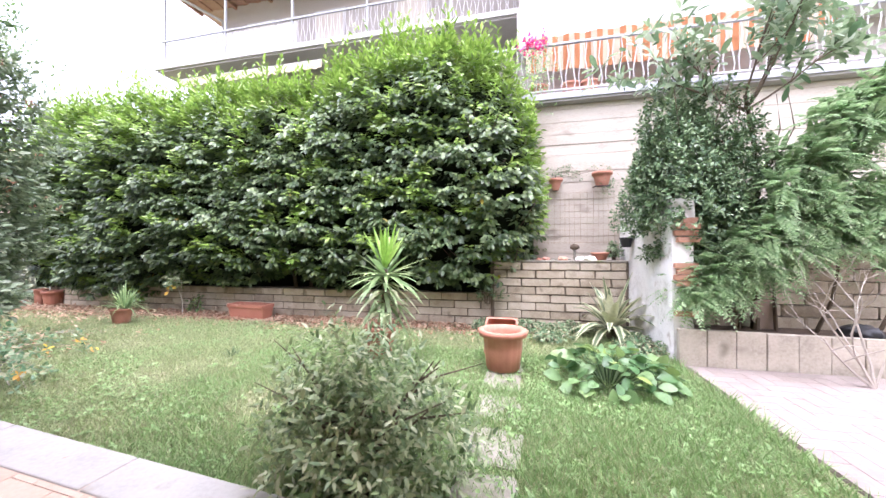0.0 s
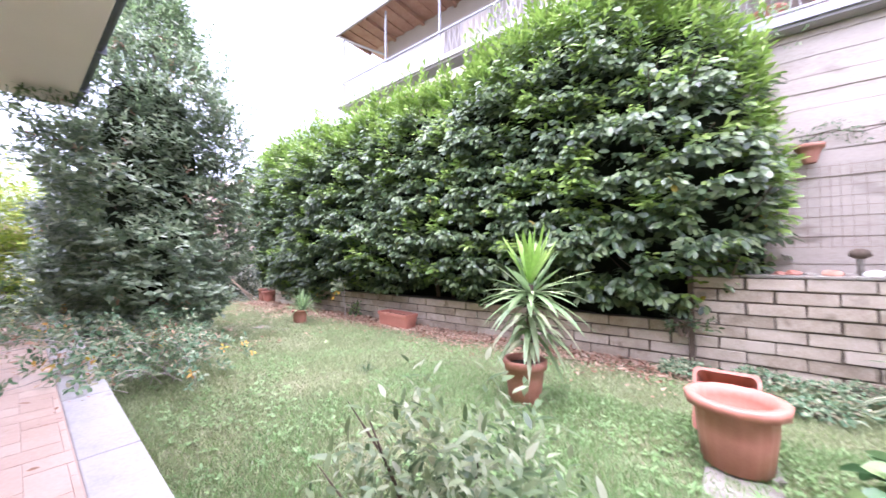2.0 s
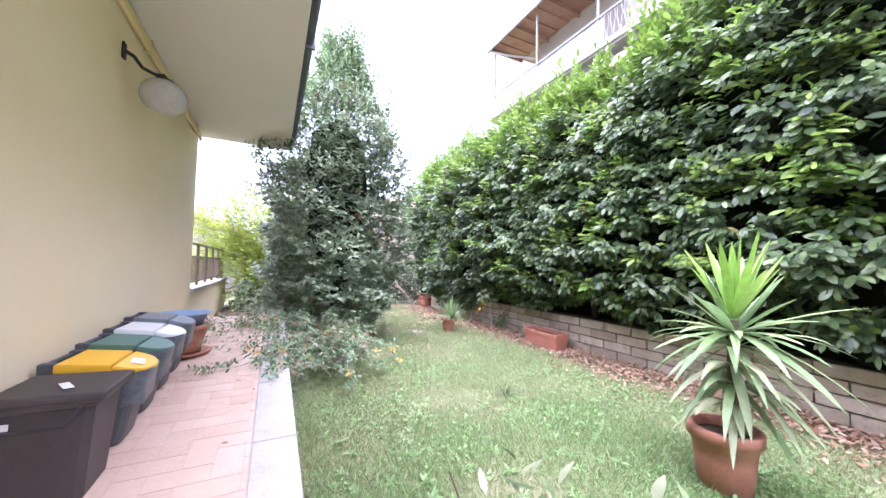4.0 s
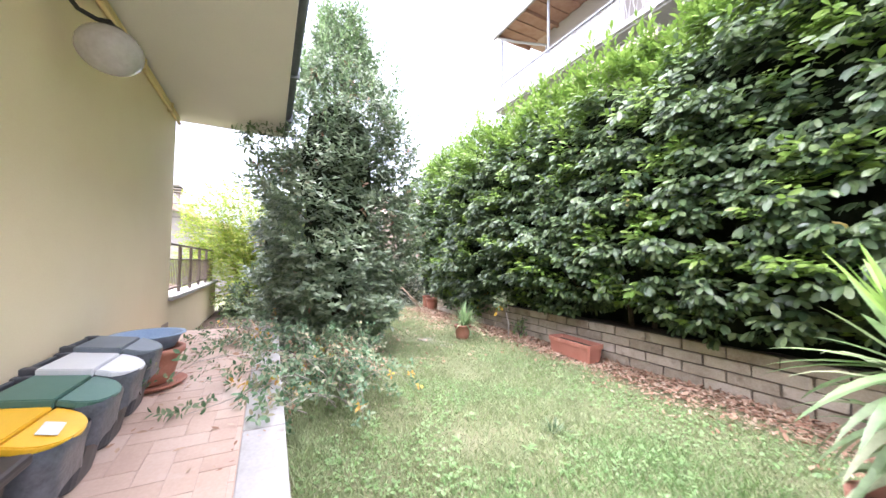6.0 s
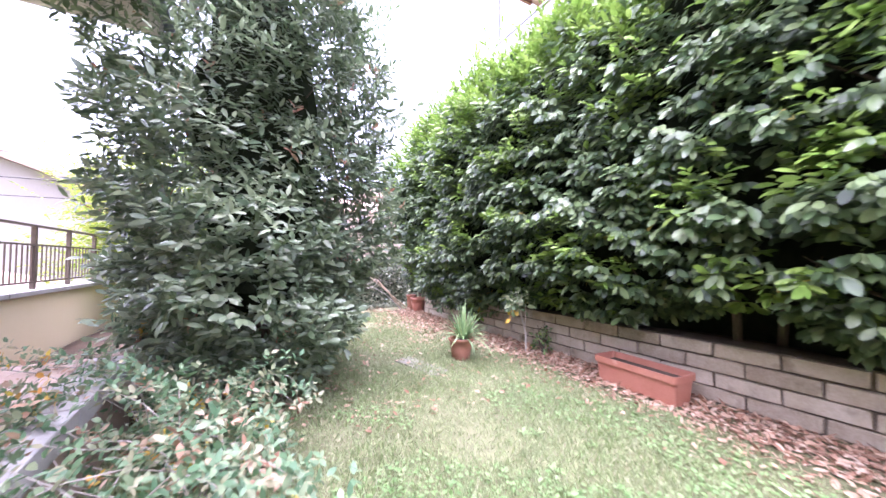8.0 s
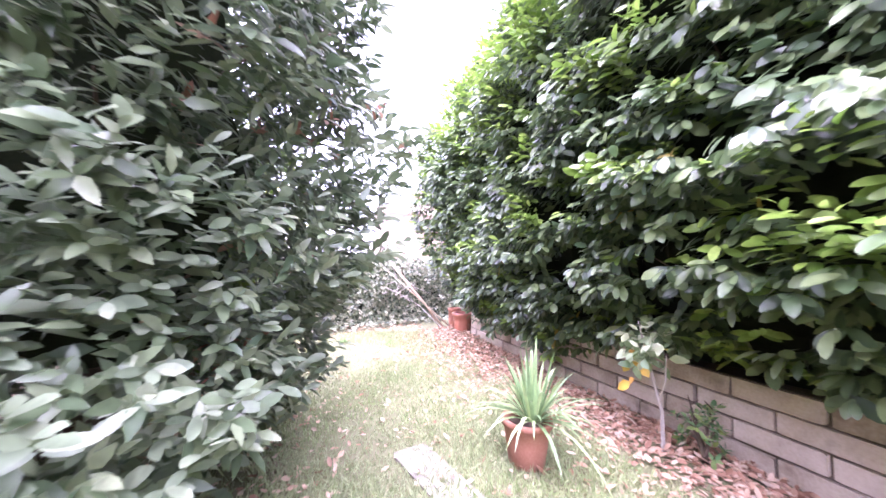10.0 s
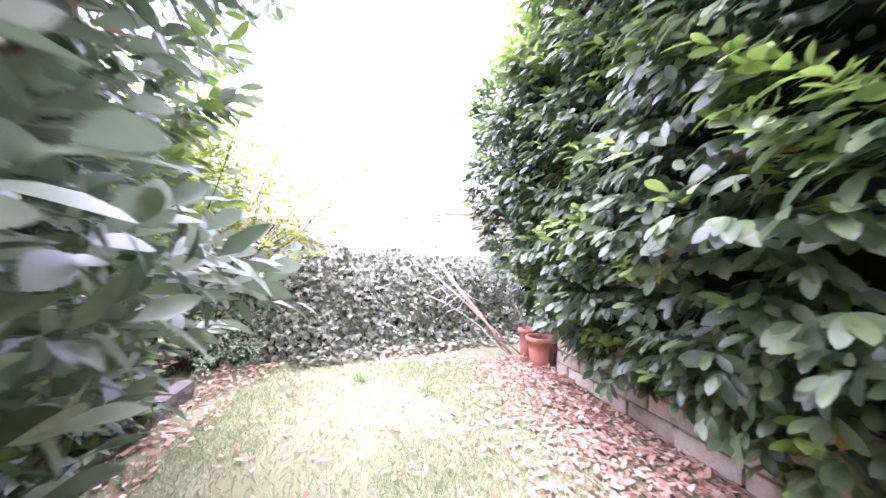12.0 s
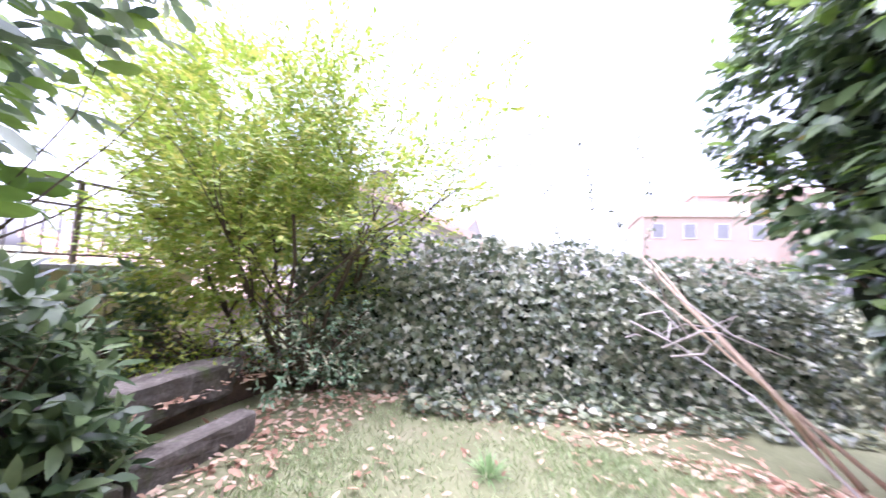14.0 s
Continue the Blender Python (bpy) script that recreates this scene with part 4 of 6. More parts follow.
def bay2_shell(n, rng):
    z = rng.uniform(0.5, 4.2, n)
    a = rng.uniform(0, TAU, n)
    rad = np.interp(z, [0.5, 1.2, 2.4, 3.4, 4.3], [0.4, 0.62, 0.92, 1.15, 0.4]) * np.clip(1 - np.abs(rng.normal(0, 0.3, n)), 0.1, 1.1) * (1 + 0.2 * np.sin(3 * a + 2 * z))
    return np.stack([rad * np.cos(a), rad * np.sin(a), z], -1), np.stack([np.cos(a), np.sin(a), 0.5 * np.ones(n)], -1) + rng.normal(0, 0.4, (n, 3))


pos, ax = bay2_shell(640, rng)
c = new("crown", leaf_mesh("crown", sprays(pos, ax, 7, 0.18, 0.135, 0.05, 0.35, 60, rng), M_BAY, shape="oval"))
c.parent = bay2
pos, ax = bay2_shell(480, rng)
pos, ax = pos[pos[:, 2] < 2.7], ax[pos[:, 2] < 2.7]
c = new("young_growth", leaf_mesh("young_growth", sprays(pos, ax, 6, 0.18, 0.14, 0.056, 0.3, 62, rng), M_YOUNG, shape="oval"))
c.parent = bay2
tagged(c, "lighter young leaves")

# lime green pomegranate
pom = thing("pomegranate_tree", "multi-stemmed small tree with lime green autumn leaves", "tree", at=(-12.1, 1.5, 0))
bm = bmesh.new()
r = random.Random(41)
tips = []
for i in range(8):
    a = TAU * i / 8
    limbs(bm, (0.18 * math.cos(a), 0.25 + 0.2 * math.sin(a), -0.05), (0.28 * math.cos(a), 0.42 * math.sin(a) - 0.2, 1), 1.7, 0.027, 2, r, 0.7, 0.3, tips, 7)
part("trunk", bm, M_BARK, pom)
rng = np.random.default_rng(42)
tp = np.array([q for q, d in tips])
keep = tp[:, 2] > 0.7
tp = tp[keep]
td = np.array([d for q, d in tips])[keep]
q = unit(rng.normal(0, 1, (1700, 3))) * np.clip(rng.uniform(0, 1, (1700, 1)) ** 0.4, 0.3, 1) * np.array([1.05, 1.7, 1.6]) + np.array([0.1, -0.7, 1.95])
thin = np.array([noise.noise(Vector(v * 1.5)) for v in q]) > -0.08
q = q[thin]
tp = np.concatenate([tp, q])
td = np.concatenate([td, unit(q - np.array([0, 0, 0.8]))])
reps = 3
pos = np.repeat(tp, reps, 0) + rng.normal(0, 0.16, (len(tp) * reps, 3))
ax = np.repeat(td, reps, 0) + rng.normal(0, 0.4, (len(tp) * reps, 3)) - np.array([0, 0, 0.1])
c = new("crown", leaf_mesh("crown", sprays(pos, ax, 12, 0.3, 0.072, 0.034, 0.25, 60, rng), M_LIME, shape="kite"))
c.parent = pom


# low bramble tangle with yellowing leaves at the terrace edge
bram = thing("bramble_tangle", "straggling creeper with yellowing leaves spilling over the curb", "shrub", at=(-5.6, 1.75, 0))
rng = np.random.default_rng(51)
r = random.Random(51)
bm = bmesh.new()
bp, ba = [], []
for i in range(58):
    over = i < 26
    s = Vector((r.uniform(-1.4, 0.8), r.uniform(-0.2, 0.5), 0.1))
    d = Vector((r.uniform(-0.5, 0.7), r.uniform(-1.0, -0.4) if over else r.uniform(-0.3, 0.5), r.uniform(0.7, 1.5)))
    pts = [s]
    p = s.copy()
    for q in range(6):
        d.z -= 0.27
        p = p + d.normalized() * (0.2 if over else 0.15)
        floor = (terrace_z(p.x - 5.6) + 0.03) if p.y + 1.75 < 1.47 else 0.02
        p.z = max(p.z, floor)
        pts.append(p.copy())
        for w in range(3 if over else 5):
            bp.append(p + Vector((r.gauss(0, 0.05), r.gauss(0, 0.05), abs(r.gauss(0, 0.05)))))
            ba.append((d.x + r.gauss(0, 0.4), d.y + r.gauss(0, 0.4), 0.6))
    tube(bm, pts, [0.006, 0.005, 0.005, 0.004, 0.003, 0.002, 0.001], 4)
tagged(part("runner_growth", bm, M_TWIG, bram), "thin tangled pale runners", kind="stuff")
bp, ba = np.array(bp), np.array(ba)
lot = rng.uniform(0, 1, len(bp))
for nm, mt, sel in (("foliage", M_BRAMBLE, lot < 0.91), ("dry_leaves", M_LITTER, (lot >= 0.91) & (lot < 0.975)), ("yellow_leaves", M_BRYELLOW, lot >= 0.975)):
    c = new(nm, leaf_mesh(nm, sprigs(bp[sel], ba[sel], 5, 0.05, 0.058, 0.028, 65, rng), mt))
    c.parent = bram

# ivy-clad fence at the end of the lawn
ivy = thing("ivy_fence", "garden fence smothered in pale green ivy", "hedge", at=(-13.3, 4.3, -0.02))
ivy.rotation_euler = (0, 0, radians(19))
fence_m = finish(box(bmesh.new(), -0.03, 0.03, -0.03, 0.03, -0.05, 1.35, 0.004), "fence_post", M_BARK)
for i in range(5):
    piece("fence_post", fence_m, ivy, pose(-0.25, -2.6 + i * 1.3, 0))
# near-black backing that puts shade into the gaps between ivy leaves
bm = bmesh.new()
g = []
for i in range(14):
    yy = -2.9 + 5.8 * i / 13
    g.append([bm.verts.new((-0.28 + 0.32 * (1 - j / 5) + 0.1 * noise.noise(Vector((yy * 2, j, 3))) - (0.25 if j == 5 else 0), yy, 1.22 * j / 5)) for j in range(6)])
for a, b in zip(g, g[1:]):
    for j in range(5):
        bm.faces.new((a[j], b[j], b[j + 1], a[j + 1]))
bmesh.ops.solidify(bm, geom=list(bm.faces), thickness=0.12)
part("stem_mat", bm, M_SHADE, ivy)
rng = np.random.default_rng(61)
n = 10500
yy = rng.uniform(-2.9, 3.1, n)
zz = 1.58 * rng.uniform(0, 1, n) ** 0.9
bulge = np.array([0.14 * noise.noise(Vector((a * 1.6, b * 1.6, 1))) for a, b in zip(yy, zz)])
xx = 0.38 * (1 - zz / 1.5) + bulge + 0.08 + rng.normal(0, 0.05, n)
zz = np.where(zz > 1.15, zz + bulge * 0.7, zz)
xx = np.where(zz > 1.2, xx - rng.uniform(0, 0.6, n), xx)
u = np.stack([rng.normal(0.35, 0.3, n), rng.normal(0, 0.6, n), -np.abs(rng.normal(0.6, 0.4, n))], -1)
nn = np.stack([np.ones(n), rng.normal(0, 0.3, n), 0.55 + rng.normal(0, 0.35, n)], -1)
ln = rng.uniform(0.045, 0.1, n)
c = new("ivy_leaves", leaf_mesh("ivy_leaves", (np.stack([xx, yy, zz], -1), u, nn, ln, ln * 0.95), M_IVY, fold=0.3, shape="lobed"))
c.parent = ivy
n = 1500
c = new("ground_ivy", leaf_mesh("ground_ivy", (np.stack([rng.uniform(0.3, 0.95, n) ** 1.2, rng.uniform(-1.6, 2.2, n), rng.uniform(0.02, 0.13, n)], -1), np.stack([rng.normal(0.3, 0.5, n), rng.normal(0, 0.6, n), rng.normal(0, 0.15, n)], -1), np.stack([rng.normal(0, 0.25, n), rng.normal(0, 0.25, n), np.ones(n)], -1), rng.uniform(0.05, 0.09, n), rng.uniform(0.045, 0.085, n)), M_IVY))
c.parent = ivy
tagged(c, "ivy creeping over the ground")


# ---- pots and potted plants ----
def pot_profile(rb, rt, h, rim=0.05, lip=0.02, wall=0.02):
    return [(rb * 0.9, 0.0), (rb, 0.01), (rb + (rt - rb) * 0.5, h * 0.5), (rt - lip * 0.4, h - rim), (rt + lip, h - rim + 0.004), (rt + lip * 1.2, h - 0.006), (rt + lip * 0.6, h), (rt - wall, h - 0.003), (rt - wall * 1.6, h - rim), (rb, h * 0.55)]


def pot(name, label, at, rb, rt, h, mat=M_TERRA, rim=0.05, lip=0.02, lobes=0, soil=0.75, group="", tilt=(0, 0, 0)):
    ob = thing(name, label, "plant pot", group, at=at)
    ob.rotation_euler = [radians(a) for a in tilt]
    part("pot_body", lathe(bmesh.new(), pot_profile(rb, rt, h, rim, lip), 48 if lobes else 32, flute=0.02 if lobes else 0, lobes=lobes), mat, ob, smooth=True)
    rs = (rb + (rt - rb) * soil) * 0.9
    bm = lathe(bmesh.new(), [(rs * 0.98, h * soil - 0.02), (rs * 0.96, h * soil), (rs * 0.3, h * soil + 0.012)], 24)
    part("soil", bm, M_POTSOIL, ob, "dark potting soil", smooth=True)
    return ob


def strap_leaves(n, rng, base, length, width, rise=(0.3, 1.2), spread=0.02, jitter=0.2):
    a = np.arange(n) * 2.4 + rng.normal(0, 0.4, n)
    e = np.linspace(rise[1], rise[0], n) + rng.normal(0, 0.14, n)
    u = np.stack([np.cos(a) * np.cos(e), np.sin(a) * np.cos(e), np.sin(e)], -1)
    side = np.stack([-np.sin(a), np.cos(a), np.zeros(n)], -1)
    nn = np.cross(u, side)
    nn = nn * np.sign(nn[:, 2:3] + 1e-6)
    o = np.array(base) + np.stack([np.cos(a), np.sin(a), np.zeros(n)], -1) * spread
    ln = length * rng.uniform(1 - jitter, 1 + jitter, n)
    return o, u, nn, ln, np.full(n, width) * rng.uniform(0.85, 1.15, n)


STRAP = np.array([0, 0.12, 0.3, 0.5, 0.7, 0.87, 1.0])
STRAP_W = np.array([0.55, 0.85, 1.0, 0.95, 0.75, 0.42, 0.02])


def strap_mesh(name, leaves, mat, droop, fold=0.25, width_scale=1.0, lift=0.0):
    o, u, n, ln, wd = leaves
    u = unit(u)
    v = unit(np.cross(n, u))
    n = np.cross(u, v)
    k = len(STRAP)
    vs = np.tile(np.array([-0.5, 0.0, 0.5]), k)
    us = np.repeat(STRAP, 3)
    ww = np.repeat(STRAP_W, 3)
    dr = np.broadcast_to(np.asarray(droop), (len(o),))
    p = o[:, None, :] + u[:, None, :] * (us * (1 - 0.15 * us))[None, :, None] * ln[:, None, None]
    p = p + v[:, None, :] * (vs * ww)[None, :, None] * wd[:, None, None] * width_scale
    p = p + n[:, None, :] * (fold * np.abs(vs) * ww)[None, :, None] * wd[:, None, None] * width_scale
    p[..., 2] -= (us ** 2.2)[None, :] * (dr * ln)[:, None]
    p = p + n[:, None, :] * lift
    fs = []
    for i in range(k - 1):
        for j in range(2):
            fs.append((i * 3 + j, i * 3 + j + 1, i * 3 + j + 4, i * 3 + j + 3))
    me = raw_mesh(name, p.reshape(-1, 3), fs, len(o), 3 * k, mat)
    return me


def leaf_part(name, me, parent, label=""):
    c = new(name, me)
    c.parent = parent
    if label:
        tagged(c, label)
    return c


# big fluted pot, and the long planter tipped up behind it
pot("round_pot", "large empty fluted terracotta-coloured pot on a stepping stone", (-0.22, 3.96, 0.03), 0.185, 0.235, 0.45, M_TERRA_P, 0.07, 0.035, 16, 0.3)


def trough(name, label, at, l, w, h, rot, mat=M_TERRA_P, filled=True):
    ob = thing(name, label, "planter", at=at)
    ob.rotation_euler = [radians(a) for a in rot]
    bm = bmesh.new()
    rings = []
    for s, z, inset in ((0.84, 0.0, 0), (0.97, h - 0.07, 0), (1.07, h - 0.065, 0), (1.08, h, 0), (0.98, h, 0), (0.93, h - 0.07, 0), (0.8, h * 0.25, 0)):
        ring = []
        for cx, cy in ((1, 1), (-1, 1), (-1, -1), (1, -1)):
            for k in range(4):
                a0 = math.atan2(cy, cx) - math.pi / 4 + k * math.pi / 6
                rr = 0.04
                ring.append(bm.verts.new((cx * (l / 2 * (1 - (1 - s) * w / l) - rr) + rr * math.cos(a0), cy * (w / 2 * s - rr) + rr * math.sin(a0), z)))
        rings.append(ring)
    n = len(rings[0])
    for a, b in zip(rings, rings[1:]):
        for i in range(n):
            bm.faces.new((a[i], a[(i + 1) % n], b[(i + 1) % n], b[i]))
    bm.faces.new(rings[0][::-1])
    bm.faces.new(rings[-1])
    part("trough_body", bm, mat, ob)
    if filled:
        part("soil", a_box(-l * 0.46, l * 0.46, -w * 0.42, w * 0.42, h * 0.6, h * 0.8, 0.01), M_POTSOIL, ob, "dry soil with fallen leaves")
    return ob


trough("tipped_planter", "empty terracotta-coloured planter tipped up behind the round pot", (-0.25, 4.54, 0.178), 0.37, 0.44, 0.3, (62, 0, -2), filled=False)
trough("long_planter", "long terracotta-coloured planter with dry soil by the low wall", (-5.5, 5.98, 0.0), 0.9, 0.32, 0.29, (0, 0, -3))

# yucca
pot("yucca_pot", "terracotta pot holding the yucca on the lawn", (-1.79, 4.1, 0.0), 0.15, 0.195, 0.42, M_TERRA, 0.08, 0.018, soil=0.85)
yuc = thing("yucca_plant", "spiky yucca with pale green sword leaves in a pot", "plant", at=(-1.76, 4.14, 0.38))
bm = tube(bmesh.new(), [(0, 0, -0.02), (0.01, 0.0, 0.35), (0.02, 0.01, 0.76)], [0.035, 0.034, 0.03], 10)
part("trunk", bm, M_BARK, yuc)
rng = np.random.default_rng(71)
leaf_part("young_leaves", strap_mesh("young_leaves", strap_leaves(20, rng, (0.02, 0.01, 0.78), 0.64, 0.056, (0.8, 1.5)), M_YUCCA_Y, 0.03), yuc, "upright yellow-green young leaves")
leaf_part("leaves", strap_mesh("leaves", strap_leaves(38, rng, (0.02, 0.01, 0.68), 0.66, 0.06, (-0.35, 0.95)), M_YUCCA, np.linspace(0.05, 0.25, 38)), yuc)
low_leaves = [strap_leaves(c, rng, (0.01, 0.0, z), ln, 0.056, rise) for c, z, ln, rise in ((14, 0.58, 0.56, (-0.5, 0.6)), (14, 0.46, 0.54, (-0.8, 0.4)), (14, 0.33, 0.48, (-0.7, 0.5)), (12, 0.2, 0.4, (-0.5, 0.6)))]
leaf_part("lower_leaves", strap_mesh("lower_leaves", join_leaves(*low_leaves), M_YUCCA_O, 0.35), yuc, "drooping older leaves")

pot("small_pot", "small terracotta pot on the lawn near the leaf litter", (-7.36, 4.87, 0.0), 0.12, 0.16, 0.31, M_TERRA, 0.04, 0.012, soil=0.85)
spi = thing("spider_plant", "strappy green plant growing in a small pot", "plant", at=(-7.36, 4.87, 0.28))
rng = np.random.default_rng(72)
leaf_part("leaves", strap_mesh("leaves", strap_leaves(90, rng, (0.03, 0.03, 0.02), 0.58, 0.024, (0.3, 1.5), 0.04, 0.3), M_YUCCA, np.linspace(0.08, 0.5, 90)), spi)
sap = thing("sapling", "thin self-sown sapling with yellowing leaves against the low wall", "sapling", at=(-7.17, 5.9, 0.0))
bm = tube(bmesh.new(), [(0, 0, -0.03), (0.01, -0.02, 0.3), (-0.03, -0.08, 0.6), (-0.06, -0.16, 0.95)], [0.016, 0.013, 0.01, 0.004], 7)
tube(bm, [(0.0, -0.03, 0.38), (0.1, -0.1, 0.55), (0.14, -0.14, 0.75)], [0.008, 0.006, 0.003], 6)
part("trunk", bm, M_TWIG, sap)
rng = np.random.default_rng(74)
sp = np.concatenate([rng.normal(0, 0.09, (26, 3)) + np.array([-0.04, -0.16, 0.78]), rng.normal(0, 0.06, (9, 3)) + np.array([0.13, -0.14, 0.72])])
sa = rng.normal(0, 0.7, (35, 3)) + np.array([0, -0.5, 0.2])
leaf_part("leaves", leaf_mesh("leaves", sprigs(sp, sa, 3, 0.05, 0.11, 0.055, 55, rng), M_HOLLY), sap)
leaf_part("yellow_leaves", leaf_mesh("yellow_leaves", sprigs(sp[:6] - np.array([0, 0.03, 0.12]), sa[:6], 2, 0.03, 0.1, 0.06, 55, rng), M_BRYELLOW), sap, "bright yellow dying leaves")
pot("far_pot", "fluted terracotta pot under the end of the hedge", (-11.75, 6.25, 0.0), 0.16, 0.2, 0.38, M_TERRA_P, 0.07, 0.02, 16)
pot("far_small_pot", "smaller brownish pot beside the fluted one", (-12.15, 6.22, 0.0), 0.11, 0.13, 0.42, M_TERRA, 0.06, 0.012)

# stepping stones
STONE = block_mesh("stepping_slab", 0.38, 0.05, 0.44, M_STONE, 4)
for i, (x, y, rz) in enumerate(((-0.21, 1.85, 2), (-0.2, 2.4, -3), (-0.2, 2.98, 2), (-0.21, 3.6, -1), (-0.2, 4.1, 3))):
    ob = new("stepping_stone", STONE)
    ob.matrix_basis = pose(x, y, 0.004 - 0.006 * (i % 2), 0.8, 0.6, rz * 2)
    tagged(ob, "worn square stepping stone sunk in the grass", "stepping stone", "stepping stones")

ob = new("flat_stone", block_mesh("flat_stone", 0.85, 0.04, 0.26, M_STONE, 6))
ob.matrix_basis = pose(-7.35, 4.25, 0.002, 0, 0, 14)
tagged(ob, "flat pale stone lying in the thin grass", "stone")

# broad-leaved plant in the lawn corner
hos = thing("broad_leaved_plant", "low clump of large rounded green leaves in the lawn", "plant", at=(0.86, 3.8, 0.0))
rng = np.random.default_rng(73)
n = 170
a = rng.uniform(0, TAU, n)
rad = 0.62 * np.sqrt(np.arange(n) / n)
e = 1.2 - 1.1 * (rad / 0.62) + rng.normal(0, 0.15, n)
o = np.stack([rad * np.cos(a) * 0.88, rad * np.sin(a) * 0.78, 0.07 + 0.2 * (1 - (rad / 0.62) ** 2) + rng.uniform(0, 0.08, n)], -1)
u = np.stack([np.cos(a) * np.cos(e * 0.5), np.sin(a) * np.cos(e * 0.5), np.sin(e * 0.5)], -1)
nn = np.stack([0.35 * np.cos(a), 0.35 * np.sin(a), np.ones(n)], -1) + rng.normal(0, 0.4, (n, 3))
u = u + rng.normal(0, 0.3, (n, 3))
ln = rng.uniform(0.1, 0.19, n)
leaf_part("leaves", leaf_mesh("leaves", (o, u, nn, ln, ln * 0.68), M_HOSTA, droop=0.4, fold=0.24, shape="oval"), hos)
bm = bmesh.new()
for i in range(0, n, 2):
    tube(bm, [(0.2 * o[i][0], 0.2 * o[i][1], -0.02), tuple(o[i] * np.array([0.7, 0.7, 0.7])), tuple(o[i])], 0.006, 4)
part("woody_base", bm, M_VINE, hos)

# variegated agave
aga = thing("variegated_agave", "arching agave with cream-edged grey-green leaves", "plant", at=(1.32, 5.65, 0.05))
rng = np.random.default_rng(74)
st = strap_leaves(40, rng, (0, 0, 0.12), 1.0, 0.12, (0.12, 1.45))
dr = np.linspace(0.08, 0.6, 40)
leaf_part("leaf_margin", strap_mesh("leaf_margin", st, M_CREAM, dr), aga, "cream leaf margins")
leaf_part("leaf_centre", strap_mesh("leaf_centre", st, M_BAY, dr, width_scale=0.5, lift=0.005), aga, "grey-green leaf centres")
bm = lathe(bmesh.new(), [(0.06, -0.06), (0.07, 0.02), (0.05, 0.14)], 12)
part("stem", bm, M_BARK, aga)

# ---- corner wall: hanging pots, ledge clutter, wire trellis ----
hp = pot("wall_pot", "small terracotta wall pot hooked on the tall wall", (0.63, 6.83, 2.52), 0.06, 0.12, 0.22, M_TERRA, 0.05, 0.012)
part("hook", tube(bmesh.new(), [(0, 0.0, 0.2), (0, 0.06, 0.3), (0, 0.15, 0.3)], 0.008, 6), M_IRON, hp)
hp = pot("hanging_pot", "terracotta pot on an iron bracket on the tall wall", (1.44, 6.76, 2.55), 0.1, 0.16, 0.26, M_TERRA, 0.06, 0.015)
part("bracket", tube(bmesh.new(), [(-0.12, 0.2, 0.02), (-0.12, -0.1, -0.01), (0.12, -0.1, -0.01), (0.12, 0.2, 0.02)], 0.01, 6), M_IRON, hp)
rng = np.random.default_rng(75)
tr = thing("trailing_plant", "thin trailing plant hanging between the wall pots", "plant", at=(1.4, 6.78, 2.8))
pts = [(0.1, 0, 0.0), (-0.1, 0.05, 0.06), (-0.35, 0.1, 0.02), (-0.55, 0.14, 0.1), (-0.72, 0.15, 0.08)]
part("stem", tube(bmesh.new(), pts, 0.006, 5), M_BARK, tr)
bp = np.concatenate([np.array(pts)[rng.integers(0, 5, 90)] + rng.normal(0, 0.07, (90, 3)), np.array([0.12, 0.02, -0.2]) + rng.normal(0, 0.08, (60, 3))])
bp[:, 1] = np.minimum(bp[:, 1], 0.16)
leaf_part("foliage", leaf_mesh("foliage", sprigs(bp, rng.normal(0, 1, (150, 3)), 3, 0.04, 0.045, 0.02, 60, rng), M_VINE, shape="kite"), tr)
bk = thing("black_bucket", "small black plastic pot hooked on the side wall", "plant pot", at=(1.66, 6.1, 1.42))
part("bucket_body", lathe(bmesh.new(), pot_profile(0.07, 0.1, 0.16, 0.02, 0.008), 24), M_BLACK, bk, smooth=True)
part("hook", tube(bmesh.new(), [(0.09, 0, 0.14), (0.13, 0, 0.2), (0.13, 0, 0.14)], 0.006, 5), M_IRON, bk)

trel = thing("wire_trellis", "rusty wire mesh fixed to the tall wall", "trellis", at=(0, 6.93, 0))
bm = tube(bmesh.new(), [(0, 0, 1.5), (0, 0, 2.5)], 0.0022, 4)
wire_v = finish(bm, "wire", M_WIRE)
bm = tube(bmesh.new(), [(-0.1, 0, 0), (1.7, 0, 0)], 0.0022, 4)
wire_h = finish(bm, "wire", M_WIRE)
for i in range(19):
    piece("wire", wire_v, trel, pose(-0.1 + i * 0.1, 0.0, 0.0, 0, 0.6 * math.sin(i), 0))
for i in range(9):
    piece("wire", wire_h, trel, pose(0, 0.004, 1.52 + i * 0.12))

r = random.Random(81)


def rubble(at, s, mat, label):
    bm = bmesh.new()
    bmesh.ops.create_icosphere(bm, subdivisions=2, radius=1.0)
    k = r.uniform(0, 50)
    for v in bm.verts:
        v.co *= 1 + 0.35 * noise.noise(v.co * 1.4 + Vector((k, 0, 0)))
        v.co = Vector((v.co.x * s[0], v.co.y * s[1], v.co.z * s[2]))
    ob = solid("stone", bm, mat, label, "stone", "stones on the ledge")
    ob.location = at
    return ob


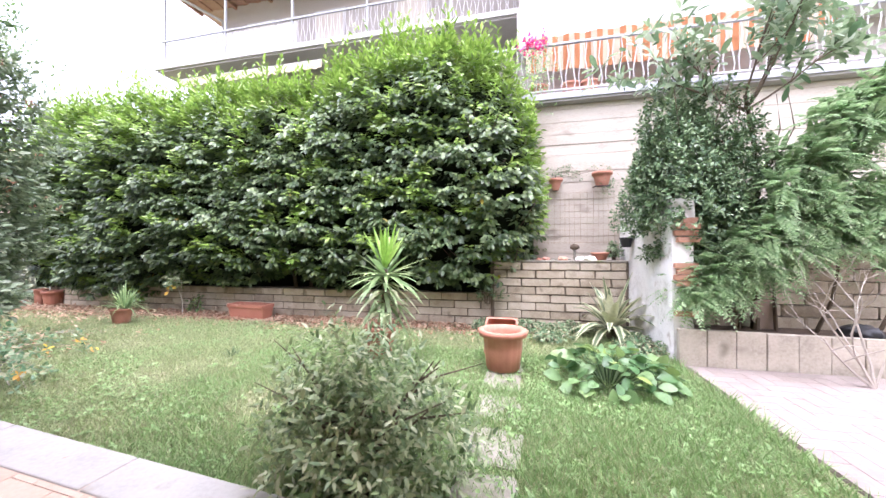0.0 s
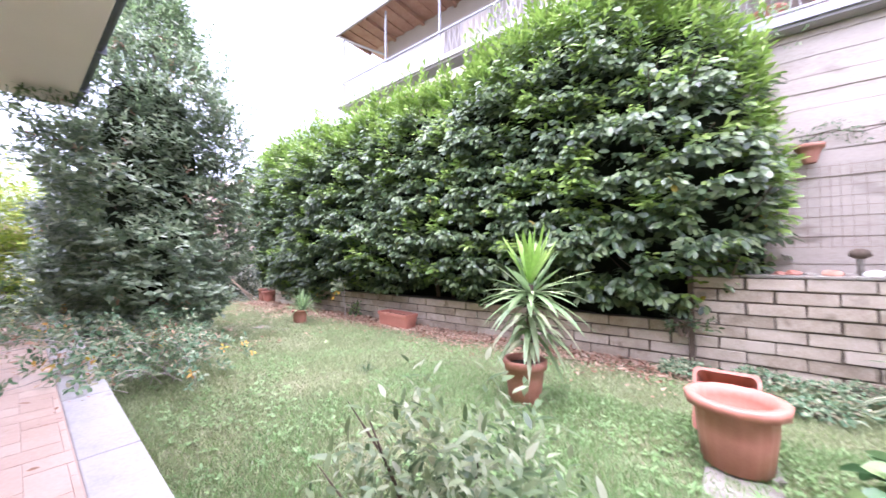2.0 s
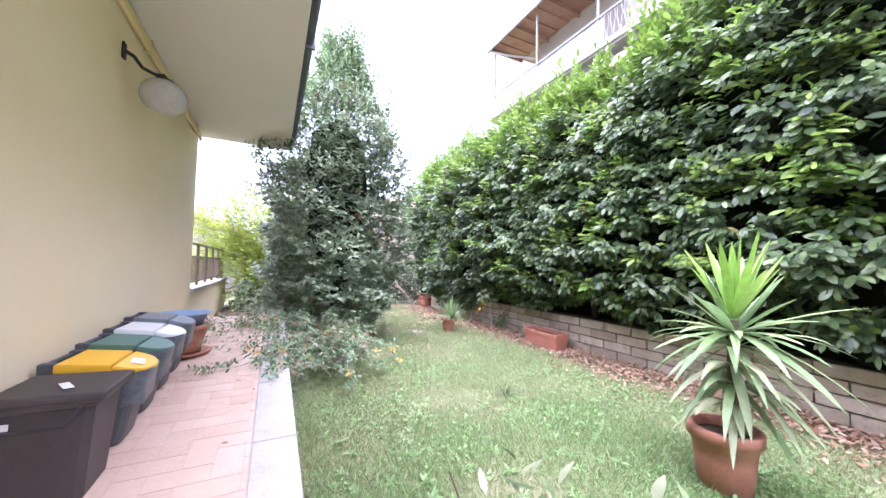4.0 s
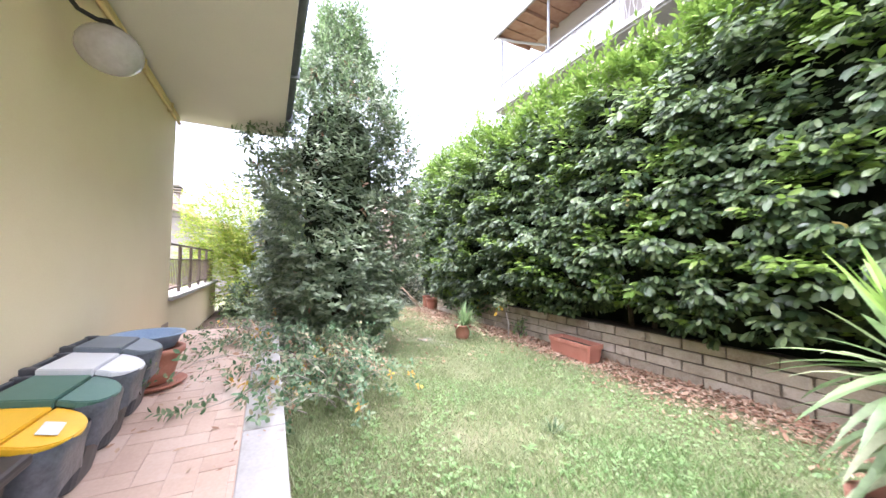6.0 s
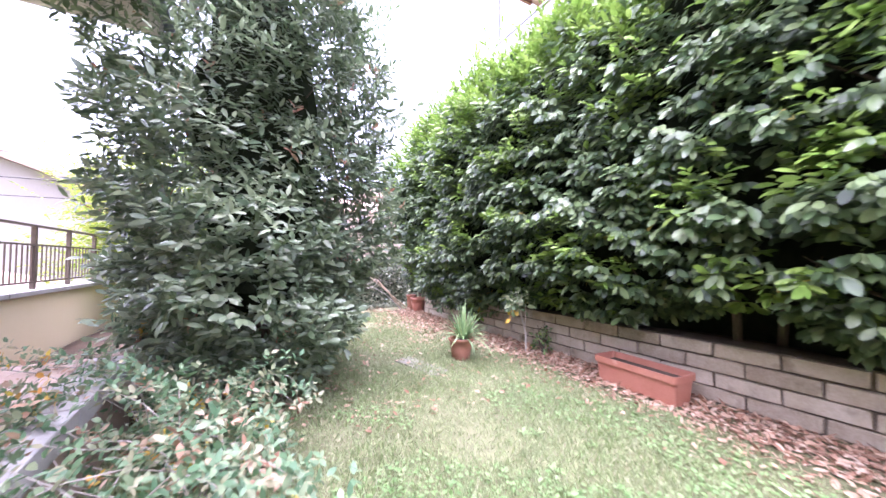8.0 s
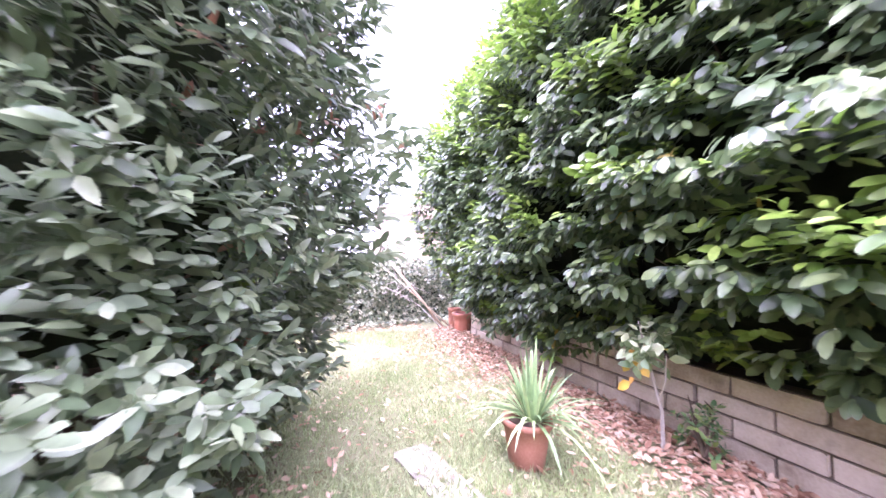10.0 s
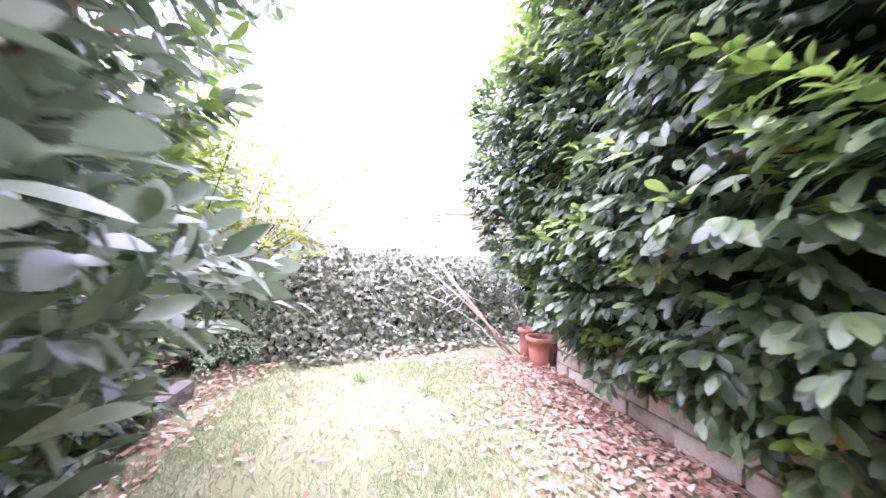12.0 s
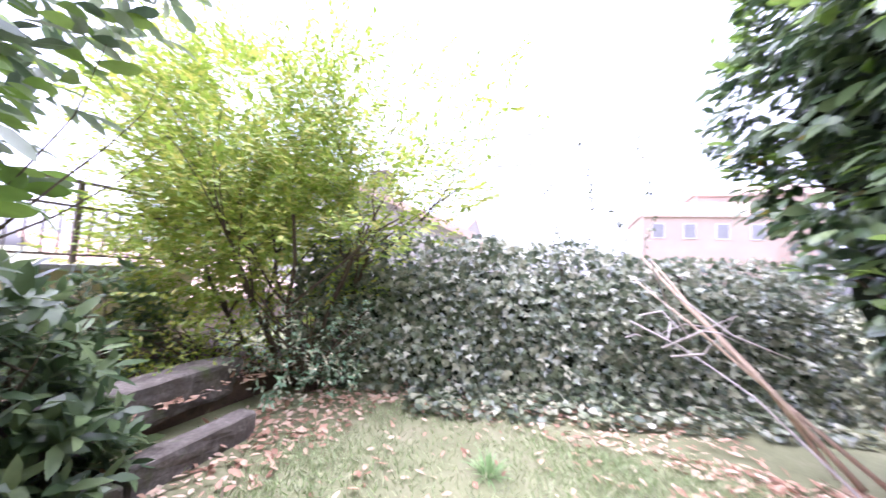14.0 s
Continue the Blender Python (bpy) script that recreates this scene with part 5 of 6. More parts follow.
for x, s, mat, lb in ((0.3, 0.05, M_TERRA, "broken terracotta shard on the ledge"), (0.42, 0.06, M_TERRA_P, "reddish stone on the ledge"), (0.55, 0.045, M_STONE, "grey stone on the ledge"), (0.72, 0.07, M_BRICK, "piece of red brick on the ledge"), (0.85, 0.05, M_STONE, "pale stone on the ledge"), (1.02, 0.07, M_WHITEWASH, "whitish rock on the ledge"), (1.2, 0.075, M_WHITEWASH, "chalky rock on the ledge"), (1.1, 0.05, M_STONE, "small grey rock on the ledge")):
    rubble((x, 6.5 + r.uniform(-0.06, 0.1), 1.17 + s * 0.6), (s * 1.3, s, s * 0.75), mat, lb)
cp = thing("capstones", "rough stone slabs capping the ledge", "coping", kind="structure")
for i in range(5):
    part("capstone", a_box(-0.51 + i * 0.452, -0.065 + i * 0.452, 6.27, 6.6, 1.165, 1.195 + 0.004 * (i % 2), 0.006), M_STONE, cp)
mu = thing("stone_mushroom", "small dark stone mushroom ornament on the ledge", "ornament", at=(0.93, 6.55, 1.19))
part("stalk", lathe(bmesh.new(), [(0.035, 0), (0.022, 0.1), (0.03, 0.2)], 14), M_STONE, mu, smooth=True)
part("cap", lathe(bmesh.new(), [(0.03, 0.19), (0.085, 0.22), (0.075, 0.27), (0.03, 0.3)], 18), M_BARK, mu, smooth=True)
pot("shallow_bowl", "shallow terracotta bowl on the ledge", (1.36, 6.58, 1.195), 0.1, 0.14, 0.14, M_TERRA, 0.04, 0.012)
round_shrub("ledge_plant", "small green plant at the end of the ledge", "plant", (1.6, 6.6, 1.19), 0.13, 0.13, 0.3, M_VINE, 82, 90, 5, 0.04, 0.05, 0.025, stems=5)
solid("wooden_post", a_box(-0.56, -0.5, 6.2, 6.26, -0.02, 1.2, 0.006), M_BARK, "short weathered wooden post at the ledge's corner", "post")

# ---- plants along the right side ----
round_shrub("climbing_jasmine", "dense dark climber bulging over the side wall", "climber", (2.12, 5.05, 1.55), 0.86, 0.6, 1.95, M_VINE, 83, 5200, 6, 0.09, 0.056, 0.029, low=0.0, stems=9, z_pow=0.7)
round_shrub("climbing_jasmine", "lower hanging part of a dense dark climber", "climber", (2.25, 5.0, 1.35), 0.6, 0.4, 0.5, M_VINE, 84, 1500, 6, 0.09, 0.056, 0.029, low=-0.1, stems=5)


def pinnate(base, rng, lean):
    """Feathery leaves: arching mid ribs with pairs of leaflets, several from one point."""
    n = len(base)
    d = unit(np.array(lean) + rng.normal(0, 0.55, (n, 3)))
    k = 14
    s = np.linspace(0.04, 0.42, k)
    side = unit(np.cross(d, np.array([0, 0, 1.0])))
    nn = np.cross(side, d)
    sets = []
    for sg in (-1, 1):
        o = base[:, None, :] + d[:, None, :] * s[None, :, None]
        o[..., 2] -= (s ** 2)[None, :] * 1.0
        u = side[:, None, :] * sg + d[:, None, :] * 0.7 + rng.normal(0, 0.12, (n, k, 3))
        u[..., 2] -= 0.25
        ln = 0.082 * (1.1 - 0.75 * np.abs(np.linspace(-0.4, 1, k)))[None, :] * rng.uniform(0.85, 1.15, (n, 1))
        sets.append((o.reshape(-1, 3), u.reshape(-1, 3), np.repeat(nn, k, 0), ln.ravel(), ln.ravel() * 0.4))
    return join_leaves(*sets)


wis = thing("wisteria", "feathery pale green wisteria spilling over the bed wall", "climber", at=(0, 0, 0))
rng = np.random.default_rng(85)
bm = bmesh.new()
r = random.Random(85)
for x in (2.2, 2.7, 3.1, 3.5, 4.1):
    p = Vector((x, 5.1, 0.34))
    pts = [p]
    for q in range(7):
        p = p + Vector((r.uniform(-0.18, 0.2), r.uniform(-0.06, 0.03), 0.42))
        pts.append(p)
    tube(bm, pts, [0.022 - 0.0025 * q for q in range(8)], 6)
part("woody_base", bm, M_BARK, wis)
cx = rng.uniform(1.95, 5.2, 270)
ctop = np.interp(cx, [1.9, 2.3, 2.7, 3.0, 4.0], [0.95, 1.35, 1.75, 2.7, 3.45])
clow = np.interp(cx, [1.9, 2.6, 3.2, 4.8], [0.8, 1.05, 1.35, 1.5])
cz = clow + (ctop - clow) * rng.uniform(0, 1, 270)
clumps = np.stack([cx, 4.95 - 0.35 * rng.uniform(0, 1, 270), cz], -1)
leaf_part("fronds", leaf_mesh("fronds", pinnate(np.repeat(clumps, 9, 0), rng, (-0.25, -0.6, 0.15)), M_FERN, droop=0.3), wis)

loq = thing("loquat_tree", "loquat branches with large grey-green leaves over the wall", "tree", at=(2.9, 5.15, 0.3))
bm = bmesh.new()
r = random.Random(86)
tips = []
tube(bm, [(0, 0, 0), (0.05, 0.0, 1.2), (-0.05, -0.1, 2.4), (-0.2, -0.2, 3.0)], [0.05, 0.04, 0.03, 0.02], 9)
for d in ((-1, -0.2, 0.35), (-0.5, -0.5, 0.8), (0.4, -0.4, 0.9), (0.9, -0.2, 0.6), (-0.9, 0.1, 0.75), (0.3, -0.6, 0.4)):
    limbs(bm, (-0.2, -0.2, 2.8), d, 1.0, 0.015, 1, r, 0.5, 0.15, tips, 6)
part("trunk", bm, M_BARK, loq)
rng = np.random.default_rng(87)
tp = np.array([q for q, d in tips] * 2) + rng.normal(0, 0.1, (2 * len(tips), 3))
td = np.array([d for q, d in tips] * 2) + rng.normal(0, 0.4, (2 * len(tips), 3))
leaf_part("crown", leaf_mesh("crown", sprigs(tp, td, 6, 0.12, 0.19, 0.062, 66, rng), M_LOQUAT, shape="oval"), loq)

tw = thing("bare_shrub", "leafless shrub of pale grey twigs by the path", "shrub", at=(3.32, 4.15, 0.02))
bm = bmesh.new()
r = random.Random(88)
for d in ((-0.5, -0.1, 1), (-0.25, 0.1, 1.2), (0.1, -0.1, 1.2), (0.35, 0.1, 1), (-0.75, 0.0, 0.75)):
    limbs(bm, (0, 0, 0), d, 0.85, 0.013, 2, r, 0.6, 0.15, None, 5)
part("twig_growth", bm, M_TWIG, tw)
ob = solid("leaning_tile", a_box(-0.12, 0.12, -0.02, 0.02, 0, 0.42, 0.006), M_PEACH, "orange clay tile leaning in the planting bed", "tile")
ob.matrix_basis = pose(3.0, 5.18, 0.34, 14, -8, 5)
bm = bmesh.new()
bmesh.ops.create_icosphere(bm, subdivisions=3, radius=1.0)
for v in bm.verts:
    v.co *= 1 + 0.3 * noise.noise(v.co * 2.2) + 0.1 * noise.noise(v.co * 7)
    v.co = Vector((v.co.x * 0.2, v.co.y * 0.13, max(v.co.z, -0.6) * 0.1))
ob = solid("black_bag", bm, M_BLACK, "crumpled black plastic bag in the planting bed", "bag", smooth=True)
ob.location = (3.75, 4.85, 0.42)

# pink flowers on the neighbours' railing and pots behind it
fl = thing("bougainvillea", "pink bougainvillea on the neighbours' railing", "plant", at=(0.25, 6.8, 5.3))
rng = np.random.default_rng(89)
bp = rng.normal(0, 1, (60, 3)) * np.array([0.16, 0.06, 0.1]) + np.array([0, 0, 0.08])
leaf_part("flowers", leaf_mesh("flowers", sprigs(bp, rng.normal(0, 1, (60, 3)), 5, 0.03, 0.05, 0.04, 60, rng), M_PINK, shape="kite"), fl)
tagged(fl.children[-1], "pink papery bracts", kind="stuff")
bp = rng.normal(0, 1, (260, 3)) * np.array([0.22, 0.06, 0.35]) + np.array([0.0, 0.0, -0.45])
leaf_part("foliage", leaf_mesh("foliage", sprigs(bp, rng.normal(0, 1, (260, 3)), 3, 0.03, 0.06, 0.025, 60, rng), M_FERN, shape="kite"), fl)
for x in (0.35, 0.95, 1.3):
    pot("terrace_pot", "terracotta pot behind the neighbours' railing", (x, 7.15, 4.37), 0.12, 0.17, 0.3, M_TERRA, 0.05, 0.015, group="neighbours' pots")

# ---- bins along the house wall ----
def wheelie(x, lid_mat, label, body=M_BIN, sticker=False, bag=True):
    z = terrace_z(x) + 0.004
    ob = thing("waste_bin", label, "waste bin", "recycling bins", at=(x, 0.11, z))
    bm = bmesh.new()
    rings = []
    for w, d0, d1, zz in ((0.29, 0.06, 0.36, 0.0), (0.3, 0.05, 0.37, 0.02), (0.36, 0.02, 0.45, 0.4), (0.385, 0.01, 0.475, 0.405), (0.385, 0.01, 0.475, 0.44)):
        ring = []
        for i in range(20):
            a = TAU * i / 20
            cx, cy = math.copysign(abs(math.cos(a)) ** 0.42, math.cos(a)), math.copysign(abs(math.sin(a)) ** 0.42, math.sin(a))
            ring.append(bm.verts.new((cx * w / 2, (d0 + d1) / 2 + cy * (d1 - d0) / 2, zz)))
        rings.append(ring)
    for a, b in zip(rings, rings[1:]):
        for i in range(20):
            bm.faces.new((a[i], a[(i + 1) % 20], b[(i + 1) % 20], b[i]))
    bm.faces.new(rings[0][::-1])
    bm.faces.new(rings[-1])
    part("bin_body", bm, body, ob, smooth=False)
    # lid: raised back plate and a sloping rounded front flap
    def plate(pts, th):
        bm = bmesh.new()
        top = [bm.verts.new(p) for p in pts]
        f = bm.faces.new(top)
        if f.normal.z < 0:
            f.normal_flip()
        bm.normal_update()
        bmesh.ops.solidify(bm, geom=[f], thickness=th)
        bmesh.ops.recalc_face_normals(bm, faces=bm.faces)
        bmesh.ops.bevel(bm, geom=[e for e in bm.edges], offset=0.006, segments=2, affect="EDGES")
        return bm
    w = 0.2
    lid = part("lid", plate([(-w, 0.07, 0.535), (w, 0.07, 0.535), (w, 0.315, 0.505), (-w, 0.315, 0.505)], 0.05), lid_mat, ob)
    arc = [(w * math.cos(a), 0.325 + 0.17 * math.sin(a) ** 0.7, 0.5 - 0.055 * math.sin(a) ** 0.7) for a in [math.pi * i / 12 for i in range(13)]]
    part("lid_flap", plate(arc, 0.035), lid_mat, ob)
    bm = bmesh.new()
    for sx in (-1, 1):
        box(bm, sx * 0.17 - 0.025, sx * 0.17 + 0.025, 0.0, 0.075, 0.47, 0.54, 0.008)
    box(bm, -0.15, 0.15, 0.0, 0.025, 0.5, 0.53, 0.008)
    part("handle", bm, body, ob)
    if sticker:
        part("sticker", box(bmesh.new(), -0.07, 0.07, -0.035, 0.035, -0.001, 0.001, 0, pose(0.02, 0.4, 0.48, -17, 0, 10)), M_STICKER, lid)
    if bag:
        rng = random.Random(int(x * 100))
        bm = bmesh.new()
        rr = []
        for k, (zz, g) in enumerate(((0.445, 1.03), (0.42, 1.06), (0.36, 1.03), (0.3, 1.0), (0.24, 0.99))):
            ring = []
            for i in range(40):
                a = TAU * i / 40
                cx, cy = math.copysign(abs(math.cos(a)) ** 0.5, math.cos(a)), math.copysign(abs(math.sin(a)) ** 0.5, math.sin(a))
                q = g * (1 + 0.035 * noise.noise(Vector((i * 0.7, k * 1.3, x))))
                wz = zz + (0.05 * noise.noise(Vector((i * 0.5, 9, x))) if k == 4 else 0)
                s = 1 - 0.12 * (0.44 - zz)
                ring.append(bm.verts.new((cx * 0.192 * q * s, 0.24 + cy * 0.235 * q * s, wz)))
            rr.append(ring)
        for a, b in zip(rr, rr[1:]):
            for i in range(40):
                bm.faces.new((a[i], b[i], b[(i + 1) % 40], a[(i + 1) % 40]))
        part("bin_bag", bm, M_BAG, ob, "crumpled grey liner folded over the rim", smooth=True)
    return ob


wheelie(-3.46, M_LID_Y, "grey recycling bin with a bright yellow lid", sticker=True)
wheelie(-3.87, M_LID_G, "grey recycling bin with a dull green lid")
wheelie(-4.28, M_LID_W, "grey recycling bin with a white lid")
wheelie(-4.69, M_LID_GR, "grey recycling bin with a grey lid")
bz = terrace_z(-2.98)
bb = thing("brown_bin", "dark brown square organic waste bin", "waste bin", "recycling bins", at=(-2.98, 0.12, bz))
bm = bmesh.new()
rings = []
for w, d, zz in ((0.3, 0.3, 0.0), (0.31, 0.31, 0.015), (0.37, 0.38, 0.46), (0.4, 0.41, 0.47), (0.4, 0.41, 0.5)):
    rings.append([bm.verts.new((sx * w / 2 + kx, 0.21 + sy * d / 2 + ky, zz)) for sx, sy, kx, ky in ((-1, -1, 0.03, 0), (1, -1, -0.03, 0), (1, -1, 0, 0.03), (1, 1, 0, -0.03), (1, 1, -0.03, 0), (-1, 1, 0.03, 0), (-1, 1, 0, -0.03), (-1, -1, 0, 0.03))])
for a, b in zip(rings, rings[1:]):
    for i in range(8):
        bm.faces.new((a[i], a[(i + 1) % 8], b[(i + 1) % 8], b[i]))
bm.faces.new(rings[0][::-1])
bm.faces.new(rings[-1])
part("bin_body", bm, M_BIN_BR, bb)
lid = part("lid", box(bmesh.new(), -0.21, 0.21, 0.0, 0.43, 0.5, 0.545, 0.015, pose(0, 0, 0, -2, 0, 0)), M_BIN_BR, bb)
part("sticker", box(bmesh.new(), -0.06, 0.06, -0.02, 0.02, -0.001, 0.001, 0, pose(0.06, 0.25, 0.543, -2, 0, 30)), M_STICKER, lid)
part("handle", tube(bmesh.new(), [(0.205, 0.06, 0.47), (0.235, 0.1, 0.4), (0.235, 0.32, 0.4), (0.205, 0.36, 0.47)], 0.009, 6), M_BLACK, bb)
part("badge", a_box(0.192, 0.195, 0.05, 0.12, 0.4, 0.43), M_STICKER, bb)
zt = terrace_z(-5.15)
pot("stacked_pot", "wide terracotta pot standing by the house wall", (-5.16, 0.42, zt + 0.03), 0.17, 0.24, 0.3, M_TERRA, 0.05, 0.015)
ob = solid("pot_saucer", lathe(bmesh.new(), [(0.24, 0), (0.28, 0.03), (0.27, 0.032), (0.23, 0.012)], 32), M_TERRA, "shallow terracotta saucer under a pot", "saucer", smooth=True)
ob.location = (-5.16, 0.42, zt + 0.006)
ob = solid("blue_basin", lathe(bmesh.new(), [(0.19, 0.0), (0.24, 0.11), (0.265, 0.115), (0.265, 0.125), (0.23, 0.12), (0.18, 0.02)], 36), M_BLUE, "dusty blue plastic basin set on a pot", "basin", smooth=True)
ob.location = (-5.16, 0.41, zt + 0.33)

# ---- house fittings ----
lamp = thing("wall_lamp", "unlit opal globe wall lamp on a dark iron bracket", "wall lamp", at=(-4.2, 0.08, 3.24))
part("wall_plate", a_box(-0.035, 0.035, 0.0, 0.02, -0.08, 0.06, 0.01), M_IRON, lamp)
part("arm", tube(bmesh.new(), [(0, 0.015, -0.01), (-0.02, 0.07, -0.03), (-0.05, 0.12, -0.1), (-0.09, 0.2, -0.12), (-0.12, 0.25, -0.1), (-0.13, 0.26, -0.13)], [0.018, 0.016, 0.015, 0.015, 0.018, 0.03], 8), M_IRON, lamp, smooth=True)
part("cap", lathe(bmesh.new(), [(0.03, 0.0), (0.07, -0.02), (0.085, -0.05)], 20, (-0.13, 0.26, -0.12)), M_IRON, lamp, smooth=True)
part("globe", lathe(bmesh.new(), [(0.02 + 0.155 * math.sin(math.pi * i / 14), 0.145 * math.cos(math.pi * i / 14)) for i in range(15)], 28, (-0.13, 0.26, -0.29)), M_OPAL, lamp, "unlit dusty opal glass globe", smooth=True)
pipes = thing("eave_pipes", "pair of cream painted pipes under the soffit", "pipe")
for y, z in ((0.105, 3.59), (0.112, 3.53)):
    part("pipe", tube(bmesh.new(), [(-2.0, y, z), (-7.3, y, z), (-7.36, y, z - 0.02)], 0.024, 10), M_PIPE, pipes, smooth=True)
for i in range(5):
    part("clip", a_box(-2.5 - i * 1.1, -2.47 - i * 1.1, 0.081, 0.14, 3.495, 3.62), M_PIPE, pipes)
gut = thing("roof_gutter", "dark metal gutter along the edge of the eave", "gutter")
part("channel", tube(bmesh.new(), [(7.0, 1.525, 3.74), (-7.67, 1.525, 3.76)], 0.042, 10), M_GUTTER, gut, smooth=True)
for i in range(8):
    part("gutter_bracket", a_box(-7.0 + i * 1.4, -6.96 + i * 1.4, 1.482, 1.58, 3.68, 3.83, 0.004), M_GUTTER, gut)

# ---- end of the garden: edging, canes, distance ----
def rough_stone(name, length, height, depth, mat, seed):
    """A long kerb stone with chipped, lumpy faces."""
    bm = bmesh.new()
    bmesh.ops.create_cube(bm, size=1.0)
    bmesh.ops.subdivide_edges(bm, edges=list(bm.edges), cuts=7, use_grid_fill=True)
    for v in bm.verts:
        p = Vector((v.co.x * length, v.co.y * depth, v.co.z * height))
        worn = sum(abs(c) > 0.49 for c in v.co)
        d = 0.022 * noise.noise(p * 5 + Vector((seed, 0, 0))) + 0.012 * noise.noise(p * 17)
        v.co = p * (1 - 0.035 * max(0, worn - 1)) + v.co.normalized() * d
    return finish(bm, name, mat)


for i, (x, y, z, l, h, rz) in enumerate(((-10.75, 2.33, 0.05, 0.75, 0.2, 5), (-9.95, 2.38, 0.03, 0.8, 0.18, -2), (-10.98, 1.74, 0.22, 0.95, 0.26, 9), (-10.03, 1.87, 0.21, 0.9, 0.25, 4))):
    me = rough_stone("edging_stone", l, h, 0.14 if i < 2 else 0.26, M_OLDWOOD, 90 + i)
    ob = new("edging_stone", me)
    ob.matrix_basis = pose(x, y, z, 0, 0, rz)
    tagged(ob, "weathered grey edging stone at the side of the lawn", "edging stone", "edging stones")
bm = a_box(-12.3, -7.1, 0.09, 1.8, -0.1, 0.2)
bmesh.ops.subdivide_edges(bm, edges=list(bm.edges), cuts=10, use_grid_fill=True)
for v in bm.verts:
    v.co.z += 0.05 * noise.noise(v.co * 2)
solid("bed_ground", bm, M_POTSOIL, "raised soil bed along the parapet", "soil", kind="structure", smooth=True)

round_shrub("undergrowth", "dull twiggy undergrowth at the foot of the lime green tree", "shrub", (-11.9, 2.1, 0.05), 0.7, 0.75, 0.95, M_BRAMBLE, 97, 420, 6, 0.14, 0.05, 0.02, loose=0.5, stems=14)
round_shrub("undergrowth", "dull twiggy undergrowth beside the stone edging", "shrub", (-11.5, 1.3, 0.1), 0.6, 0.6, 0.6, M_LIME, 98, 240, 6, 0.14, 0.05, 0.02, loose=0.5, stems=10)

cane = thing("fallen_canes", "dry pale canes leaning from the ivy to the ground", "branch", at=(0, 0, 0))
r = random.Random(95)
part("cane", tube(bmesh.new(), [(-12.2, 5.98, 0.03), (-12.5, 5.65, 0.5), (-12.8, 5.25, 1.0), (-13.1, 4.85, 1.55)], [0.02, 0.018, 0.014, 0.009], 7), M_CANE, cane, smooth=True)
for dx, dy, dz in ((0.06, 0.1, -0.12), (-0.1, -0.1, 0.05)):
    part("cane", tube(bmesh.new(), [(-12.2 + dx, 6.02 + dy, 0.03), (-12.5 + dx, 5.7 + dy * 0.6, 0.5 + dz), (-12.8 + dx, 5.3, 0.95 + dz), (-13.05 + dx, 4.95 - dy, 1.35 + dz)], [0.016, 0.014, 0.011, 0.006], 7), M_CANE, cane, smooth=True)
for i in range(11):
    s = Vector((-12.75 + r.uniform(-0.2, 0.3), 5.05 + r.uniform(-0.3, 0.4), r.uniform(0.5, 1.1)))
    e = s + Vector((r.uniform(-0.1, 0.5), r.uniform(-0.6, 0.7), r.uniform(-0.5, 0.5)))
    mid = s.lerp(e, 0.5) + Vector((r.uniform(0, 0.15), 0, r.uniform(-0.1, 0.1)))
    part("twig", tube(bmesh.new(), [s, mid, e], [0.009, 0.007, 0.003], 5), M_TWIG, cane)
for i in range(1):
    s = Vector((-12.2 + r.uniform(-0.2, 0.2), 5.9 + r.uniform(-0.2, 0.2), 0.02))
    e = Vector((-12.7 + r.uniform(-0.2, 0.2), 4.8 + r.uniform(-0.4, 0.6), r.uniform(0.4, 1.1)))
    part("twig", tube(bmesh.new(), [s, s.lerp(e, 0.5) + Vector((0, 0, 0.08)), e], [0.01, 0.008, 0.003], 5), M_TWIG, cane)
sh = thing("ivy_shoots", "long wavering shoots rising from the ivy", "plant", at=(-13.1, 4.5, 1.35))
rng = np.random.default_rng(96)
for dy, h in ((-0.1, 1.3), (0.42, 1.3), (-0.45, 0.8), (0.2, 0.6)):
    pts = [(0, dy, 0), (0.05, dy + 0.12, h * 0.35), (0.02, dy + 0.05, h * 0.7), (0.0, dy - 0.05, h)]
    part("shoot", tube(bmesh.new(), pts, [0.006, 0.005, 0.004, 0.002], 5), M_TWIG, sh)
    t = rng.uniform(0, 3, 26)
    i0 = t.astype(int)
    pp = np.array(pts)
    q = pp[i0] + (pp[i0 + 1] - pp[i0]) * (t - i0)[:, None]
    leaf_part("shoot_leaves", leaf_mesh("shoot_leaves", sprigs(q, rng.normal(0, 1, (26, 3)), 2, 0.01, 0.05, 0.03, 60, rng), M_IVY, shape="kite"), sh)


